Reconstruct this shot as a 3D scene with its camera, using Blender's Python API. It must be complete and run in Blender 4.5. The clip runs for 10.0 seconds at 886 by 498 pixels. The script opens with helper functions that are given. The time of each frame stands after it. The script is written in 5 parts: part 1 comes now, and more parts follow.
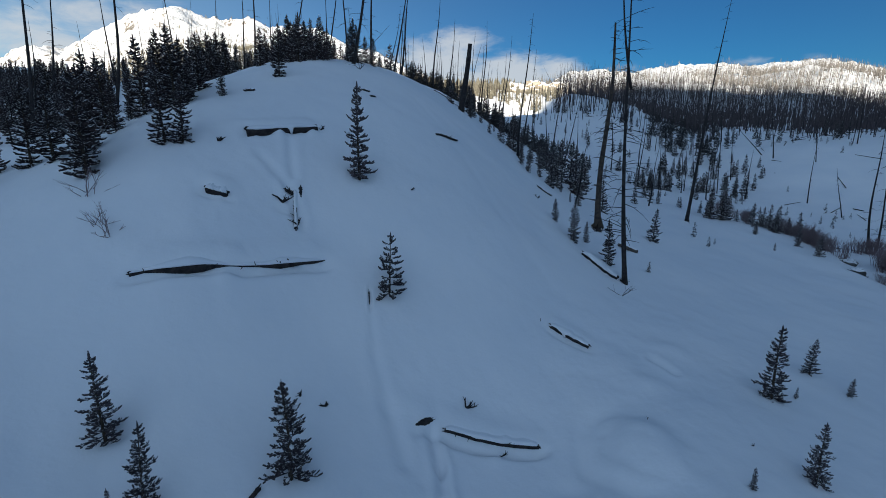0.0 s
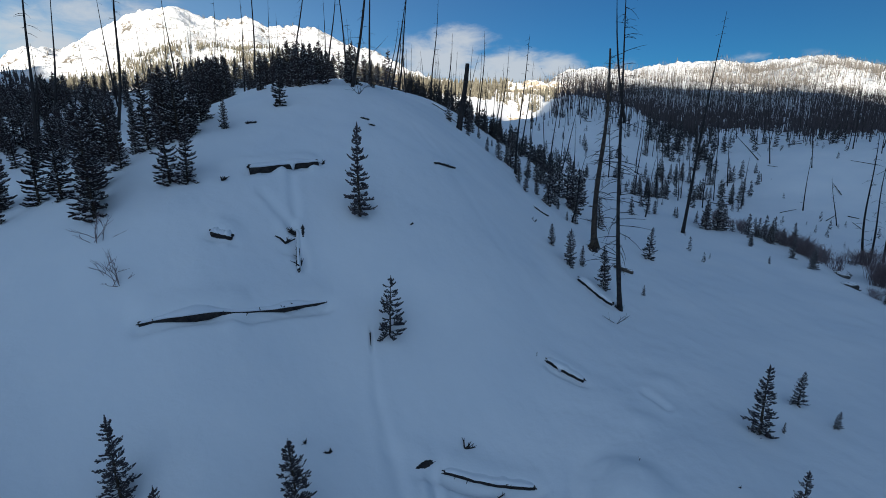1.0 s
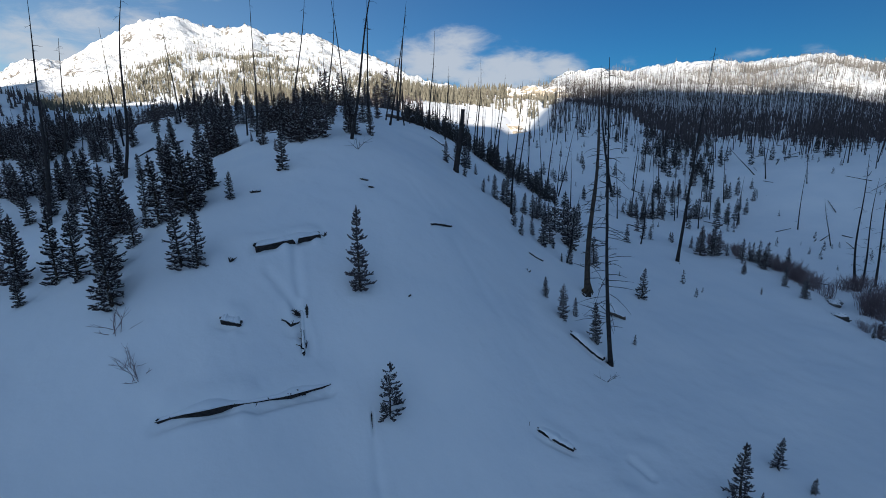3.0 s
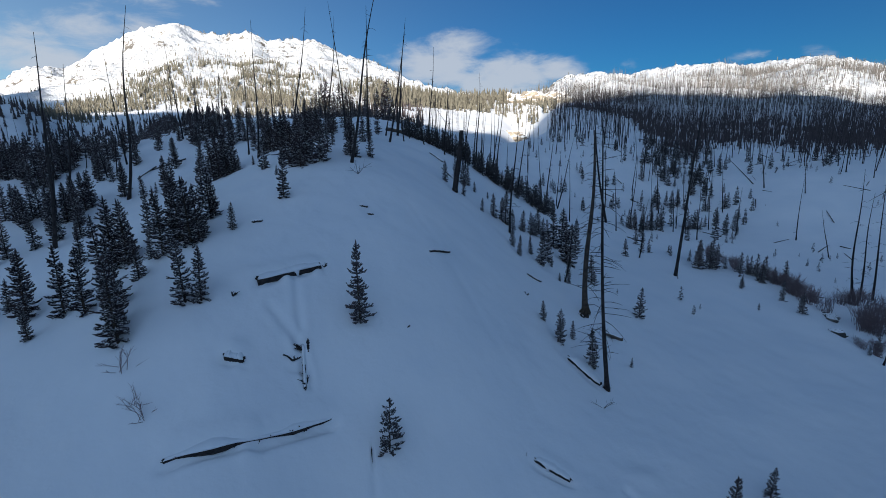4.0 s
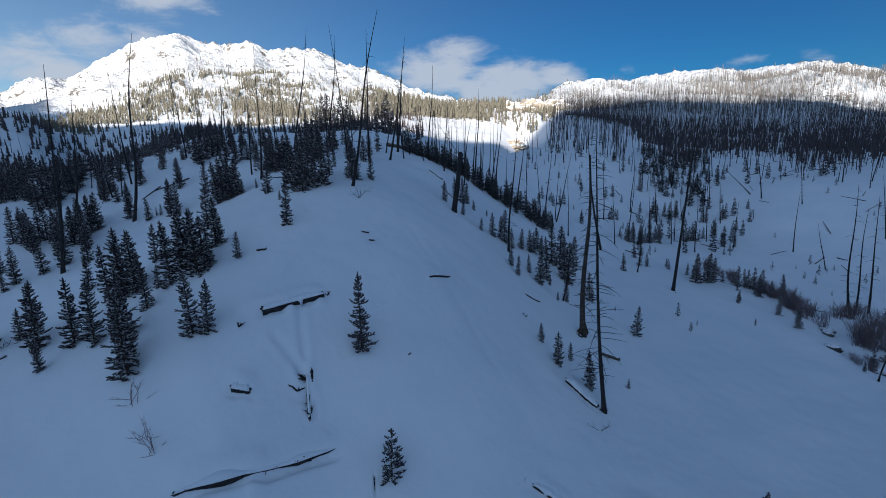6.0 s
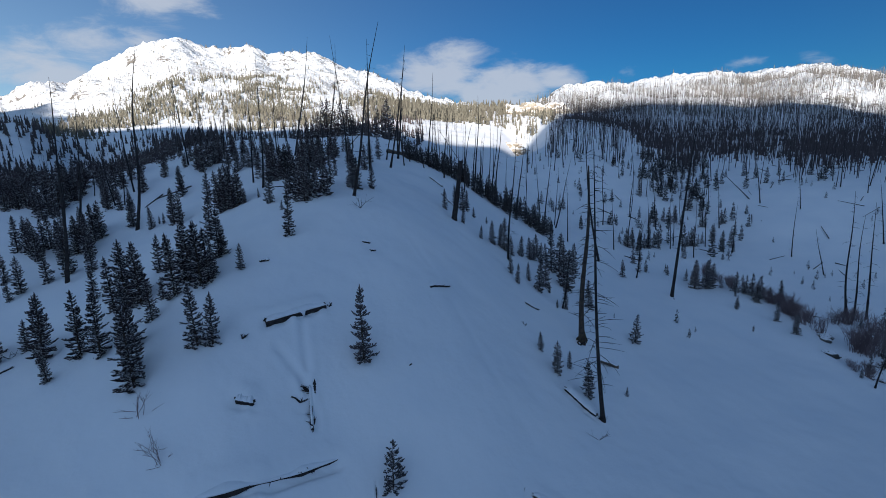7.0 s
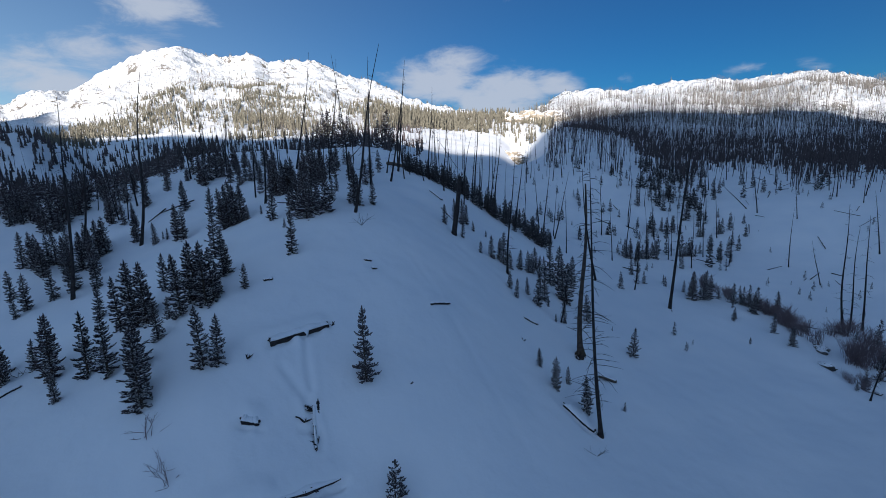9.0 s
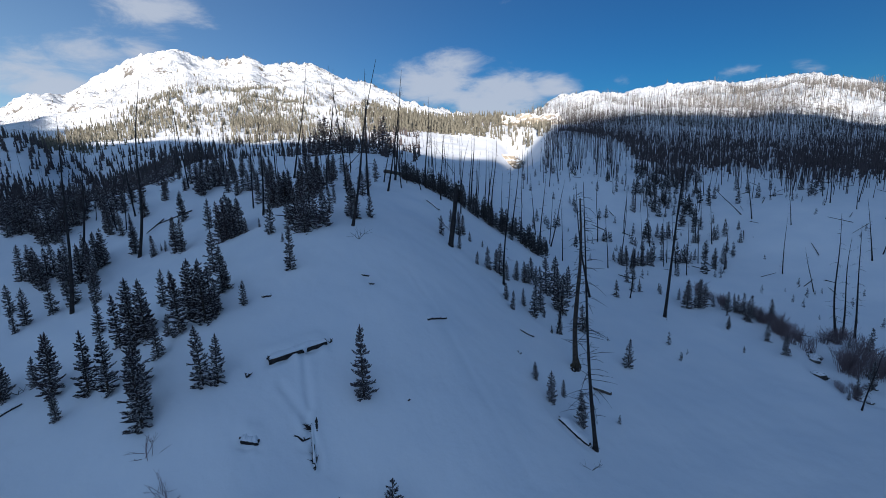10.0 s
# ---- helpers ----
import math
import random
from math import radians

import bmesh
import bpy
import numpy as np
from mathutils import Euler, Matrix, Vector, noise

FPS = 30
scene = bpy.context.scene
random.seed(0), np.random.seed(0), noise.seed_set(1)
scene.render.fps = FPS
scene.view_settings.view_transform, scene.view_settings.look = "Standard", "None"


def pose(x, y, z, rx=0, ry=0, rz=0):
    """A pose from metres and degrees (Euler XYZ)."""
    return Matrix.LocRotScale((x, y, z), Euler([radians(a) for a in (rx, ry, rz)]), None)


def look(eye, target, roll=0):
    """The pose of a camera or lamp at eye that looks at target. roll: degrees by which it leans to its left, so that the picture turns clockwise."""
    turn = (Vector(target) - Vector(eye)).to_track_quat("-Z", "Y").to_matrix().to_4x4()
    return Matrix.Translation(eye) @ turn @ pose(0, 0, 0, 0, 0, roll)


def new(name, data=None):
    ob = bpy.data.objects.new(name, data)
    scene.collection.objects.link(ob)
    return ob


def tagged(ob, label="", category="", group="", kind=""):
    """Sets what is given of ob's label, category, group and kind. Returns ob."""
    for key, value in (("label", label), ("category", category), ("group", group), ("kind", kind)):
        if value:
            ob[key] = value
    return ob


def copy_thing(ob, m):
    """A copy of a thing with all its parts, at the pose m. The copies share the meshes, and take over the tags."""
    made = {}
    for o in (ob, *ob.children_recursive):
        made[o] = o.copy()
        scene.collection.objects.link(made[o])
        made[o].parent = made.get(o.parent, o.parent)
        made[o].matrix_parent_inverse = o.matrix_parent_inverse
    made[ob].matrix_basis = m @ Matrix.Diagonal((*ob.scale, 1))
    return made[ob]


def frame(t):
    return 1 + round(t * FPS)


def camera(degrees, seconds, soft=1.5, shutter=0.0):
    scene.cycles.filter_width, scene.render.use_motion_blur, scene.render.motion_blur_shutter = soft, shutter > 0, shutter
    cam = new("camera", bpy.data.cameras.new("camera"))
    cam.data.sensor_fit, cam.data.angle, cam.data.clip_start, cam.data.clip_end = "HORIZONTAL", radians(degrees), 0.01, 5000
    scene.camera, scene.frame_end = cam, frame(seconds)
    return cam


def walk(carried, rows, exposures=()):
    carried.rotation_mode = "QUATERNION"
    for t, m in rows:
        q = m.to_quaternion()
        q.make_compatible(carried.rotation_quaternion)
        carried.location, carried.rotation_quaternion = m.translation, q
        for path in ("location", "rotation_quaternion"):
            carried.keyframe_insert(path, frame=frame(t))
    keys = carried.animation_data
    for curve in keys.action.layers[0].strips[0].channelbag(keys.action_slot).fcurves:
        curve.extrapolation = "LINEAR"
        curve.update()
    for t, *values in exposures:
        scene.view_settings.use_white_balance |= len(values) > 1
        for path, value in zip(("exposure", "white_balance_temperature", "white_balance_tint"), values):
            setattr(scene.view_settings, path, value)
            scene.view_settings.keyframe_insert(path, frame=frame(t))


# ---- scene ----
# The camera: it rises about 17 m above the foot of the slope and backs off a little.
cam = camera(85.3, 10.0, soft=0.55)
PATH = [  # seconds, eye in metres, turn in degrees
    (0, 0.000, 0.000, -0.000, 76.146, -0.124, 0.009),
    (0.5, -0.007, -0.087, 1.350, 75.998, 0.047, -0.135),
    (1, 0.042, -0.218, 2.737, 75.883, 0.188, -0.164),
    (1.5, 0.119, -0.407, 4.176, 75.847, 0.419, -0.195),
    (2, 0.275, -0.557, 5.595, 75.892, 0.642, -0.173),
    (2.5, 0.427, -0.704, 6.961, 75.937, 0.919, -0.160),
    (4, 0.882, -1.018, 10.696, 76.434, 1.506, -0.058),
    (4.5, 1.027, -1.219, 11.472, 76.560, 1.660, -0.047),
    (5, 1.055, -1.353, 11.973, 76.747, 1.762, -0.046),
    (5.5, 1.060, -1.499, 12.372, 76.958, 1.850, -0.052),
    (7, 1.088, -2.132, 13.729, 77.434, 2.042, -0.065),
    (7.5, 1.078, -2.326, 14.148, 77.570, 2.081, -0.068),
    (8, 1.093, -2.501, 14.513, 77.768, 2.144, -0.072),
    (8.5, 1.065, -2.632, 14.748, 77.954, 2.163, -0.106),
    (9, 1.090, -2.801, 15.133, 78.173, 2.191, -0.139),
    (9.5, 1.138, -2.965, 15.809, 78.288, 2.198, -0.315),
    (10, 1.237, -3.119, 16.666, 78.374, 2.270, -0.471),
]
walk(cam, [(t, pose(x, y, z, rx, ry, rz)) for t, x, y, z, rx, ry, rz in PATH], exposures=[(0, 1.25, 7150, 10), (2.5, 1.15, 6850, 11), (5, 1.09, 6580, 12), (10, 1.05, 6440, 14)])

# ---- light: a shaded valley under a clear winter sky, the low sun behind the camera's back ----
SUN_UP, SUN_AZ = 13.0, 186.0
world = bpy.data.worlds.new("sky")
scene.world = world
world.use_nodes = True
wn, wl = world.node_tree.nodes, world.node_tree.links
wn.clear()


def wnode(kind, **values):
    n = wn.new(kind)
    for key, value in values.items():
        n.inputs[key].default_value = value
    return n


sky = wn.new("ShaderNodeTexSky")
sky.sky_type, sky.sun_disc = "NISHITA", False
sky.sun_elevation, sky.sun_rotation = radians(SUN_UP), radians(SUN_AZ)
sky.altitude, sky.air_density, sky.dust_density, sky.ozone_density = 2200, 1.0, 0.2, 2.0
# clouds low over the gap, over the far left shoulder and a few wisps
coord = wn.new("ShaderNodeTexCoord")
stretch = wn.new("ShaderNodeMapping")
stretch.inputs["Scale"].default_value = (1.0, 1.0, 2.6)
wl.new(coord.outputs["Generated"], stretch.inputs["Vector"])
puffs = wnode("ShaderNodeTexNoise", Scale=9.0, Detail=11.0, Roughness=0.6, Distortion=0.3)
wl.new(stretch.outputs["Vector"], puffs.inputs["Vector"])
CLOUDS = [((0.0, 0.986, 0.132), 0.2, 0.9), ((0.12, 0.98, 0.098), 0.19, 0.95), ((0.225, 0.969, 0.115), 0.12, 0.8), ((-0.60, 0.79, 0.125), 0.24, 0.66), ((-0.545, 0.823, 0.165), 0.15, 0.78),
          ((-0.49, 0.842, 0.176), 0.10, 0.7), ((-0.46, 0.85, 0.245), 0.16, 0.75), ((0.513, 0.851, 0.112), 0.06, 0.55), ((0.593, 0.798, 0.105), 0.07, 0.6),
          ((0.129, 0.959, 0.262), 0.08, 0.5), ((0.349, 0.925, 0.115), 0.06, 0.45)]
total = None
for where, wide, thick in CLOUDS:
    away = wn.new("ShaderNodeVectorMath")
    away.operation = "DISTANCE"
    away.inputs[1].default_value = (where[0], where[1], where[2] * 2.0)
    flat = wn.new("ShaderNodeVectorMath")
    flat.operation = "MULTIPLY"
    flat.inputs[1].default_value = (1, 1, 2.0)
    wl.new(coord.outputs["Generated"], flat.inputs[0])
    wl.new(flat.outputs["Vector"], away.inputs[0])
    fall = wn.new("ShaderNodeMapRange")
    fall.interpolation_type = "SMOOTHSTEP"
    for key, value in (("From Min", 0.0), ("From Max", wide), ("To Min", thick), ("To Max", 0.0)):
        fall.inputs[key].default_value = value
    wl.new(away.outputs["Value"], fall.inputs["Value"])
    if total is None:
        total = fall.outputs["Result"]
    else:
        most = wn.new("ShaderNodeMath")
        most.operation = "MAXIMUM"
        wl.new(total, most.inputs[0])
        wl.new(fall.outputs["Result"], most.inputs[1])
        total = most.outputs["Value"]
lump = wn.new("ShaderNodeMath")
lump.operation = "MULTIPLY_ADD"
lump.inputs[1].default_value = 1.35
wl.new(puffs.outputs["Fac"], lump.inputs[0])
wl.new(total, lump.inputs[2])
edge = wn.new("ShaderNodeMapRange")
edge.interpolation_type = "SMOOTHSTEP"
for key, value in (("From Min", 1.02), ("From Max", 1.5), ("To Min", 0.0), ("To Max", 0.86)):
    edge.inputs[key].default_value = value
wl.new(lump.outputs["Value"], edge.inputs["Value"])
gate = wn.new("ShaderNodeMath")
gate.operation = "MULTIPLY"
opened = wn.new("ShaderNodeMapRange")
for key, value in (("From Min", 0.0), ("From Max", 0.25), ("To Min", 0.0), ("To Max", 1.0)):
    opened.inputs[key].default_value = value
wl.new(total, opened.inputs["Value"])
wl.new(edge.outputs["Result"], gate.inputs[0])
wl.new(opened.outputs["Result"], gate.inputs[1])
# the sky is deeper away from the sun and brighter on its side
towards = wn.new("ShaderNodeVectorMath")
towards.operation = "DOT_PRODUCT"
towards.inputs[1].default_value = (math.sin(radians(SUN_AZ + 22)), math.cos(radians(SUN_AZ + 22)), 0.25)
wl.new(coord.outputs["Generated"], towards.inputs[0])
side = wn.new("ShaderNodeMapRange")
for key, value in (("From Min", -1.0), ("From Max", 1.0), ("To Min", 0.0), ("To Max", 1.0)):
    side.inputs[key].default_value = value
wl.new(towards.outputs["Value"], side.inputs["Value"])
swell = wn.new("ShaderNodeMath")
swell.operation = "POWER"
swell.inputs[1].default_value = 1.4
wl.new(side.outputs["Result"], swell.inputs[0])
glow = wn.new("ShaderNodeMix")
glow.data_type = "RGBA"
glow.inputs["A"].default_value, glow.inputs["B"].default_value = (0.06, 0.30, 0.52, 1), (3.3, 2.95, 2.5, 1)
wl.new(swell.outputs["Value"], glow.inputs["Factor"])
deep = wn.new("ShaderNodeVectorMath")
deep.operation = "MULTIPLY"
wl.new(sky.outputs["Color"], deep.inputs[0])
wl.new(glow.outputs["Result"], deep.inputs[1])
mixed = wn.new("ShaderNodeMix")
mixed.data_type = "RGBA"
mixed.inputs["B"].default_value = (4.3, 4.9, 5.7, 1)
wl.new(gate.outputs["Value"], mixed.inputs["Factor"])
wl.new(deep.outputs["Vector"], mixed.inputs["A"])
back = wnode("ShaderNodeBackground", Strength=0.055)
wl.new(mixed.outputs["Result"], back.inputs["Color"])
wout = wn.new("ShaderNodeOutputWorld")
wl.new(back.outputs["Background"], wout.inputs["Surface"])

lamp = bpy.data.lights.new("sun", "SUN")
lamp.energy, lamp.angle, lamp.color = 5.0, radians(0.53), (1.0, 0.95, 0.86)
sun = new("sun", lamp)
sun_from = Vector((math.sin(radians(SUN_AZ)) * math.cos(radians(SUN_UP)), math.cos(radians(SUN_AZ)) * math.cos(radians(SUN_UP)), math.sin(radians(SUN_UP))))
sun.matrix_world = look(sun_from * 100, (0, 0, 0))


# ---- materials ----
def material(name, rough=0.8, spec=0.3):
    mat = bpy.data.materials.new(name)
    mat.use_nodes = True
    nt = mat.node_tree
    b = nt.nodes["Principled BSDF"]
    b.inputs["Roughness"].default_value = rough
    b.inputs["Specular IOR Level"].default_value = spec
    return mat, nt, b


def noise_node(nt, scale, detail=4.0, rough=0.55, space="Object"):
    tc = nt.nodes.new("ShaderNodeTexCoord")
    n = nt.nodes.new("ShaderNodeTexNoise")
    n.inputs["Scale"].default_value, n.inputs["Detail"].default_value, n.inputs["Roughness"].default_value = scale, detail, rough
    nt.links.new(tc.outputs[space], n.inputs["Vector"])
    return n


def ramp_node(nt, source, stops):
    r = nt.nodes.new("ShaderNodeValToRGB")
    el = r.color_ramp.elements
    while len(el) < len(stops):
        el.new(0.5)
    for e, (at, col) in zip(el, stops):
        e.position, e.color = at, (*col, 1)
    nt.links.new(source, r.inputs["Fac"])
    return r


def mix_node(nt, fac, a, b):
    m = nt.nodes.new("ShaderNodeMix")
    m.data_type = "RGBA"
    nt.links.new(fac, m.inputs["Factor"])
    for key, v in (("A", a), ("B", b)):
        if isinstance(v, tuple):
            m.inputs[key].default_value = (*v, 1)
        else:
            nt.links.new(v, m.inputs[key])
    return m.outputs["Result"]


def math_node(nt, op, a, b=0.0):
    m = nt.nodes.new("ShaderNodeMath")
    m.operation = op
    for k, v in enumerate((a, b)):
        if isinstance(v, (int, float)):
            m.inputs[k].default_value = v
        else:
            nt.links.new(v, m.inputs[k])
    return m.outputs["Value"]


def range_node(nt, v, a, b, c=0.0, d=1.0):
    m = nt.nodes.new("ShaderNodeMapRange")
    m.interpolation_type = "SMOOTHSTEP"
    for key, x in (("From Min", a), ("From Max", b), ("To Min", c), ("To Max", d)):
        m.inputs[key].default_value = x
    nt.links.new(v, m.inputs["Value"])
    return m.outputs["Result"]


def bump(nt, b, source, strength, distance):
    n = nt.nodes.new("ShaderNodeBump")
    n.inputs["Strength"].default_value, n.inputs["Distance"].default_value = strength, distance
    nt.links.new(source, n.inputs["Height"])
    nt.links.new(n.outputs["Normal"], b.inputs["Normal"])


def snow_material():
    """Wind-packed snow; bare rock and scrub show through on the steep far slopes."""
    mat, nt, b = material("snow", 0.75, 0.25)
    fine, broad = noise_node(nt, 2.2, 6.0, 0.6), noise_node(nt, 0.12, 5.0, 0.5)
    white = ramp_node(nt, broad.outputs["Fac"], [(0.3, (0.76, 0.79, 0.83)), (0.7, (0.84, 0.85, 0.87))])
    geo = nt.nodes.new("ShaderNodeNewGeometry")
    sep, pos = nt.nodes.new("ShaderNodeSeparateXYZ"), nt.nodes.new("ShaderNodeSeparateXYZ")
    nt.links.new(geo.outputs["Normal"], sep.inputs[0])
    nt.links.new(geo.outputs["Position"], pos.inputs[0])
    crag, streak = noise_node(nt, 0.035, 9.0, 0.68), noise_node(nt, 0.011, 6.0, 0.6)
    rock_col = ramp_node(nt, noise_node(nt, 0.09, 7.0, 0.65).outputs["Fac"], [(0.3, (0.10, 0.09, 0.082)), (0.55, (0.21, 0.185, 0.155)), (0.75, (0.32, 0.285, 0.235))])
    steep = range_node(nt, sep.outputs["Z"], 0.80, 0.60)
    rough = math_node(nt, "ADD", math_node(nt, "MULTIPLY", crag.outputs["Fac"], 0.7), math_node(nt, "MULTIPLY", streak.outputs["Fac"], 0.5))
    fleck = noise_node(nt, 0.17, 7.0, 0.72)
    bare = math_node(nt, "ADD", math_node(nt, "MULTIPLY", steep, 0.30), math_node(nt, "ADD", rough, math_node(nt, "MULTIPLY", math_node(nt, "SUBTRACT", fleck.outputs["Fac"], 0.5), 1.05)))
    far = range_node(nt, pos.outputs["Y"], 420.0, 620.0)
    amount = math_node(nt, "MULTIPLY", range_node(nt, bare, 0.665, 0.79), far)
    nt.links.new(mix_node(nt, amount, white.outputs["Color"], rock_col.outputs["Color"]), b.inputs["Base Color"])
    relief_small = math_node(nt, "MULTIPLY", math_node(nt, "ADD", fine.outputs["Fac"], math_node(nt, "MULTIPLY", broad.outputs["Fac"], 2.0)), 0.03)
    relief_far = math_node(nt, "MULTIPLY", math_node(nt, "MULTIPLY", noise_node(nt, 0.06, 8.0, 0.7).outputs["Fac"], 11.0), far)
    bump(nt, b, math_node(nt, "ADD", relief_small, relief_far), 1.0, 1.0)
    return mat


def bark_material(name, dark, light, scale):
    mat, nt, b = material(name, 0.9, 0.15)
    n = noise_node(nt, scale, 6.0, 0.65)
    n.inputs["Distortion"].default_value = 0.6
    nt.links.new(ramp_node(nt, n.outputs["Fac"], [(0.35, dark), (0.72, light)]).outputs["Color"], b.inputs["Base Color"])
    bump(nt, b, n.outputs["Fac"], 0.6, 0.03)
    return mat


def needle_material(name, dark, light, snow, fleck=4.5):
    """Needles with a dusting of snow lying on the upper sides."""
    mat, nt, b = material(name, 0.75, 0.2)
    tint = ramp_node(nt, noise_node(nt, 3.0, 3.0).outputs["Fac"], [(0.3, dark), (0.7, light)])
    info = nt.nodes.new("ShaderNodeObjectInfo")
    shade = nt.nodes.new("ShaderNodeHueSaturation")
    nt.links.new(range_node(nt, info.outputs["Random"], 0.0, 1.0, 0.75, 1.3), shade.inputs["Value"])
    nt.links.new(tint.outputs["Color"], shade.inputs["Color"])
    geo = nt.nodes.new("ShaderNodeNewGeometry")
    sep = nt.nodes.new("ShaderNodeSeparateXYZ")
    nt.links.new(geo.outputs["Normal"], sep.inputs[0])
    up = range_node(nt, sep.outputs["Z"], 0.25, 0.8)
    patch = range_node(nt, noise_node(nt, fleck, 3.0, 0.6, "Object").outputs["Fac"], 0.62 - snow, 0.72 - snow)
    nt.links.new(mix_node(nt, math_node(nt, "MULTIPLY", up, patch), shade.outputs["Color"], (0.8, 0.82, 0.85)), b.inputs["Base Color"])
    return mat


SNOW = snow_material()
CHAR = bark_material("charred_bark", (0.019, 0.017, 0.018), (0.066, 0.056, 0.053), 3.0)
GREY_WOOD = bark_material("weathered_wood", (0.05, 0.042, 0.038), (0.18, 0.145, 0.12), 2.5)
BROWN_WOOD = bark_material("peeling_wood", (0.03, 0.025, 0.023), (0.13, 0.095, 0.075), 2.2)
BARK = bark_material("young_bark", (0.04, 0.03, 0.022), (0.12, 0.09, 0.065), 8.0)
WILLOW = bark_material("willow_bark", (0.16, 0.115, 0.125), (0.32, 0.24, 0.24), 5.0)
NEEDLES = needle_material("spruce_needles", (0.040, 0.033, 0.038), (0.095, 0.078, 0.080), 0.10, 7.0)
FROSTED = needle_material("frosted_needles", (0.027, 0.019, 0.020), (0.078, 0.055, 0.052), 0.165, 8.0)
DARK_NEEDLES = needle_material("dark_needles", (0.026, 0.023, 0.024), (0.062, 0.054, 0.050), 0.06)
# far woods: the lighter base stands for haze as well as snow dust
HAZED_NEEDLES = needle_material("hazed_needles", (0.045, 0.037, 0.040), (0.12, 0.098, 0.098), 0.24, 1.5)
# paler copy for sunlit woods: part of the sun's brightness is in the colour
SUNLIT_NEEDLES = needle_material("sun_paled_needles", (0.075, 0.071, 0.056), (0.185, 0.17, 0.13), 0.24, 1.2)
SNOWY_ROCK = needle_material("outcrop_rock", (0.15, 0.128, 0.10), (0.32, 0.28, 0.225), 0.22)
BROWN_NEEDLES = needle_material("dull_needles", (0.038, 0.030, 0.034), (0.10, 0.082, 0.082), 0.16, 1.5)
PALE_SNAG = bark_material("bleached_trunks", (0.075, 0.07, 0.066), (0.19, 0.175, 0.16), 1.0)
BURNT = bark_material("burnt_trunks", (0.042, 0.034, 0.038), (0.110, 0.088, 0.088), 1.0)
ROCK = needle_material("creek_stone", (0.03, 0.03, 0.03), (0.10, 0.095, 0.09), 0.3)


# ---- mesh helpers ----
class Geo:
    """Collects the corners and faces of one mesh."""

    def __init__(self):
        self.v, self.f, self.n = [], [], 0

    def tube(self, pts, radii, sides=5, cap=True, phase=0.0):
        pts, n = np.asarray(pts, float), len(pts)
        ahead = np.gradient(pts, axis=0)
        ahead /= np.linalg.norm(ahead, axis=1)[:, None] + 1e-12
        ref = np.array([1.0, 0, 0]) if abs(ahead[0][2]) > 0.7 else np.array([0, 0, 1.0])
        side = np.cross(ahead, ref)
        side /= np.linalg.norm(side, axis=1)[:, None] + 1e-12
        over = np.cross(side, ahead)
        a = phase + 2 * np.pi * np.arange(sides) / sides
        ring = np.cos(a)[None, :, None] * side[:, None] + np.sin(a)[None, :, None] * over[:, None]
        self.v.append((pts[:, None] + ring * np.asarray(radii, float)[:, None, None]).reshape(-1, 3))
        b = self.n
        for i in range(n - 1):
            for j in range(sides):
                k = (j + 1) % sides
                self.f.append((b + i * sides + j, b + i * sides + k, b + (i + 1) * sides + k, b + (i + 1) * sides + j))
        if cap:
            self.f.append(tuple(b + (n - 1) * sides + j for j in range(sides)))
            self.f.append(tuple(b + sides - 1 - j for j in range(sides)))
        self.n += n * sides

    def add(self, verts, faces):
        self.v.append(np.asarray(verts, float))
        self.f += [tuple(self.n + i for i in f) for f in faces]
        self.n += len(verts)

    def mesh(self, name, mat, smooth=True):
        me = bpy.data.meshes.new(name)
        me.from_pydata(np.concatenate(self.v).tolist(), [], self.f)
        me.materials.append(mat)
        me.polygons.foreach_set("use_smooth", [smooth] * len(me.polygons))
        me.update()
        return me


def part(name, geo, mat, parent, label="", smooth=True):
    ob = new(name, geo.mesh(name, mat, smooth))
    ob.parent = parent
    return tagged(ob, label) if label else ob


def lattice(x, y, seed):
    """Smooth value noise from -1 to 1, one cell a metre."""
    def value(i, j):
        h = (i.astype(np.int64) * 374761393 + j.astype(np.int64) * 668265263 + seed * 1442695041) & 0xFFFFFFFF
        h = ((h ^ (h >> 13)) * 1274126177) & 0xFFFFFFFF
        return ((h ^ (h >> 16)) & 0xFFFF) / 32767.5 - 1
    i, j = np.floor(x), np.floor(y)
    u, v = x - i, y - j
    u, v = u * u * (3 - 2 * u), v * v * (3 - 2 * v)
    return (value(i, j) * (1 - u) + value(i + 1, j) * u) * (1 - v) + (value(i, j + 1) * (1 - u) + value(i + 1, j + 1) * u) * v


def fractal(x, y, size, octaves, seed, ridged=False):
    z, amp = 0, 1.0
    for o in range(octaves):
        n = lattice(x / size * 2**o + 17 * o, y / size * 2**o - 9 * o, seed + o)
        z, amp = z + amp * ((1 - 2 * np.abs(n)) if ridged else n), amp * 0.5
    return z


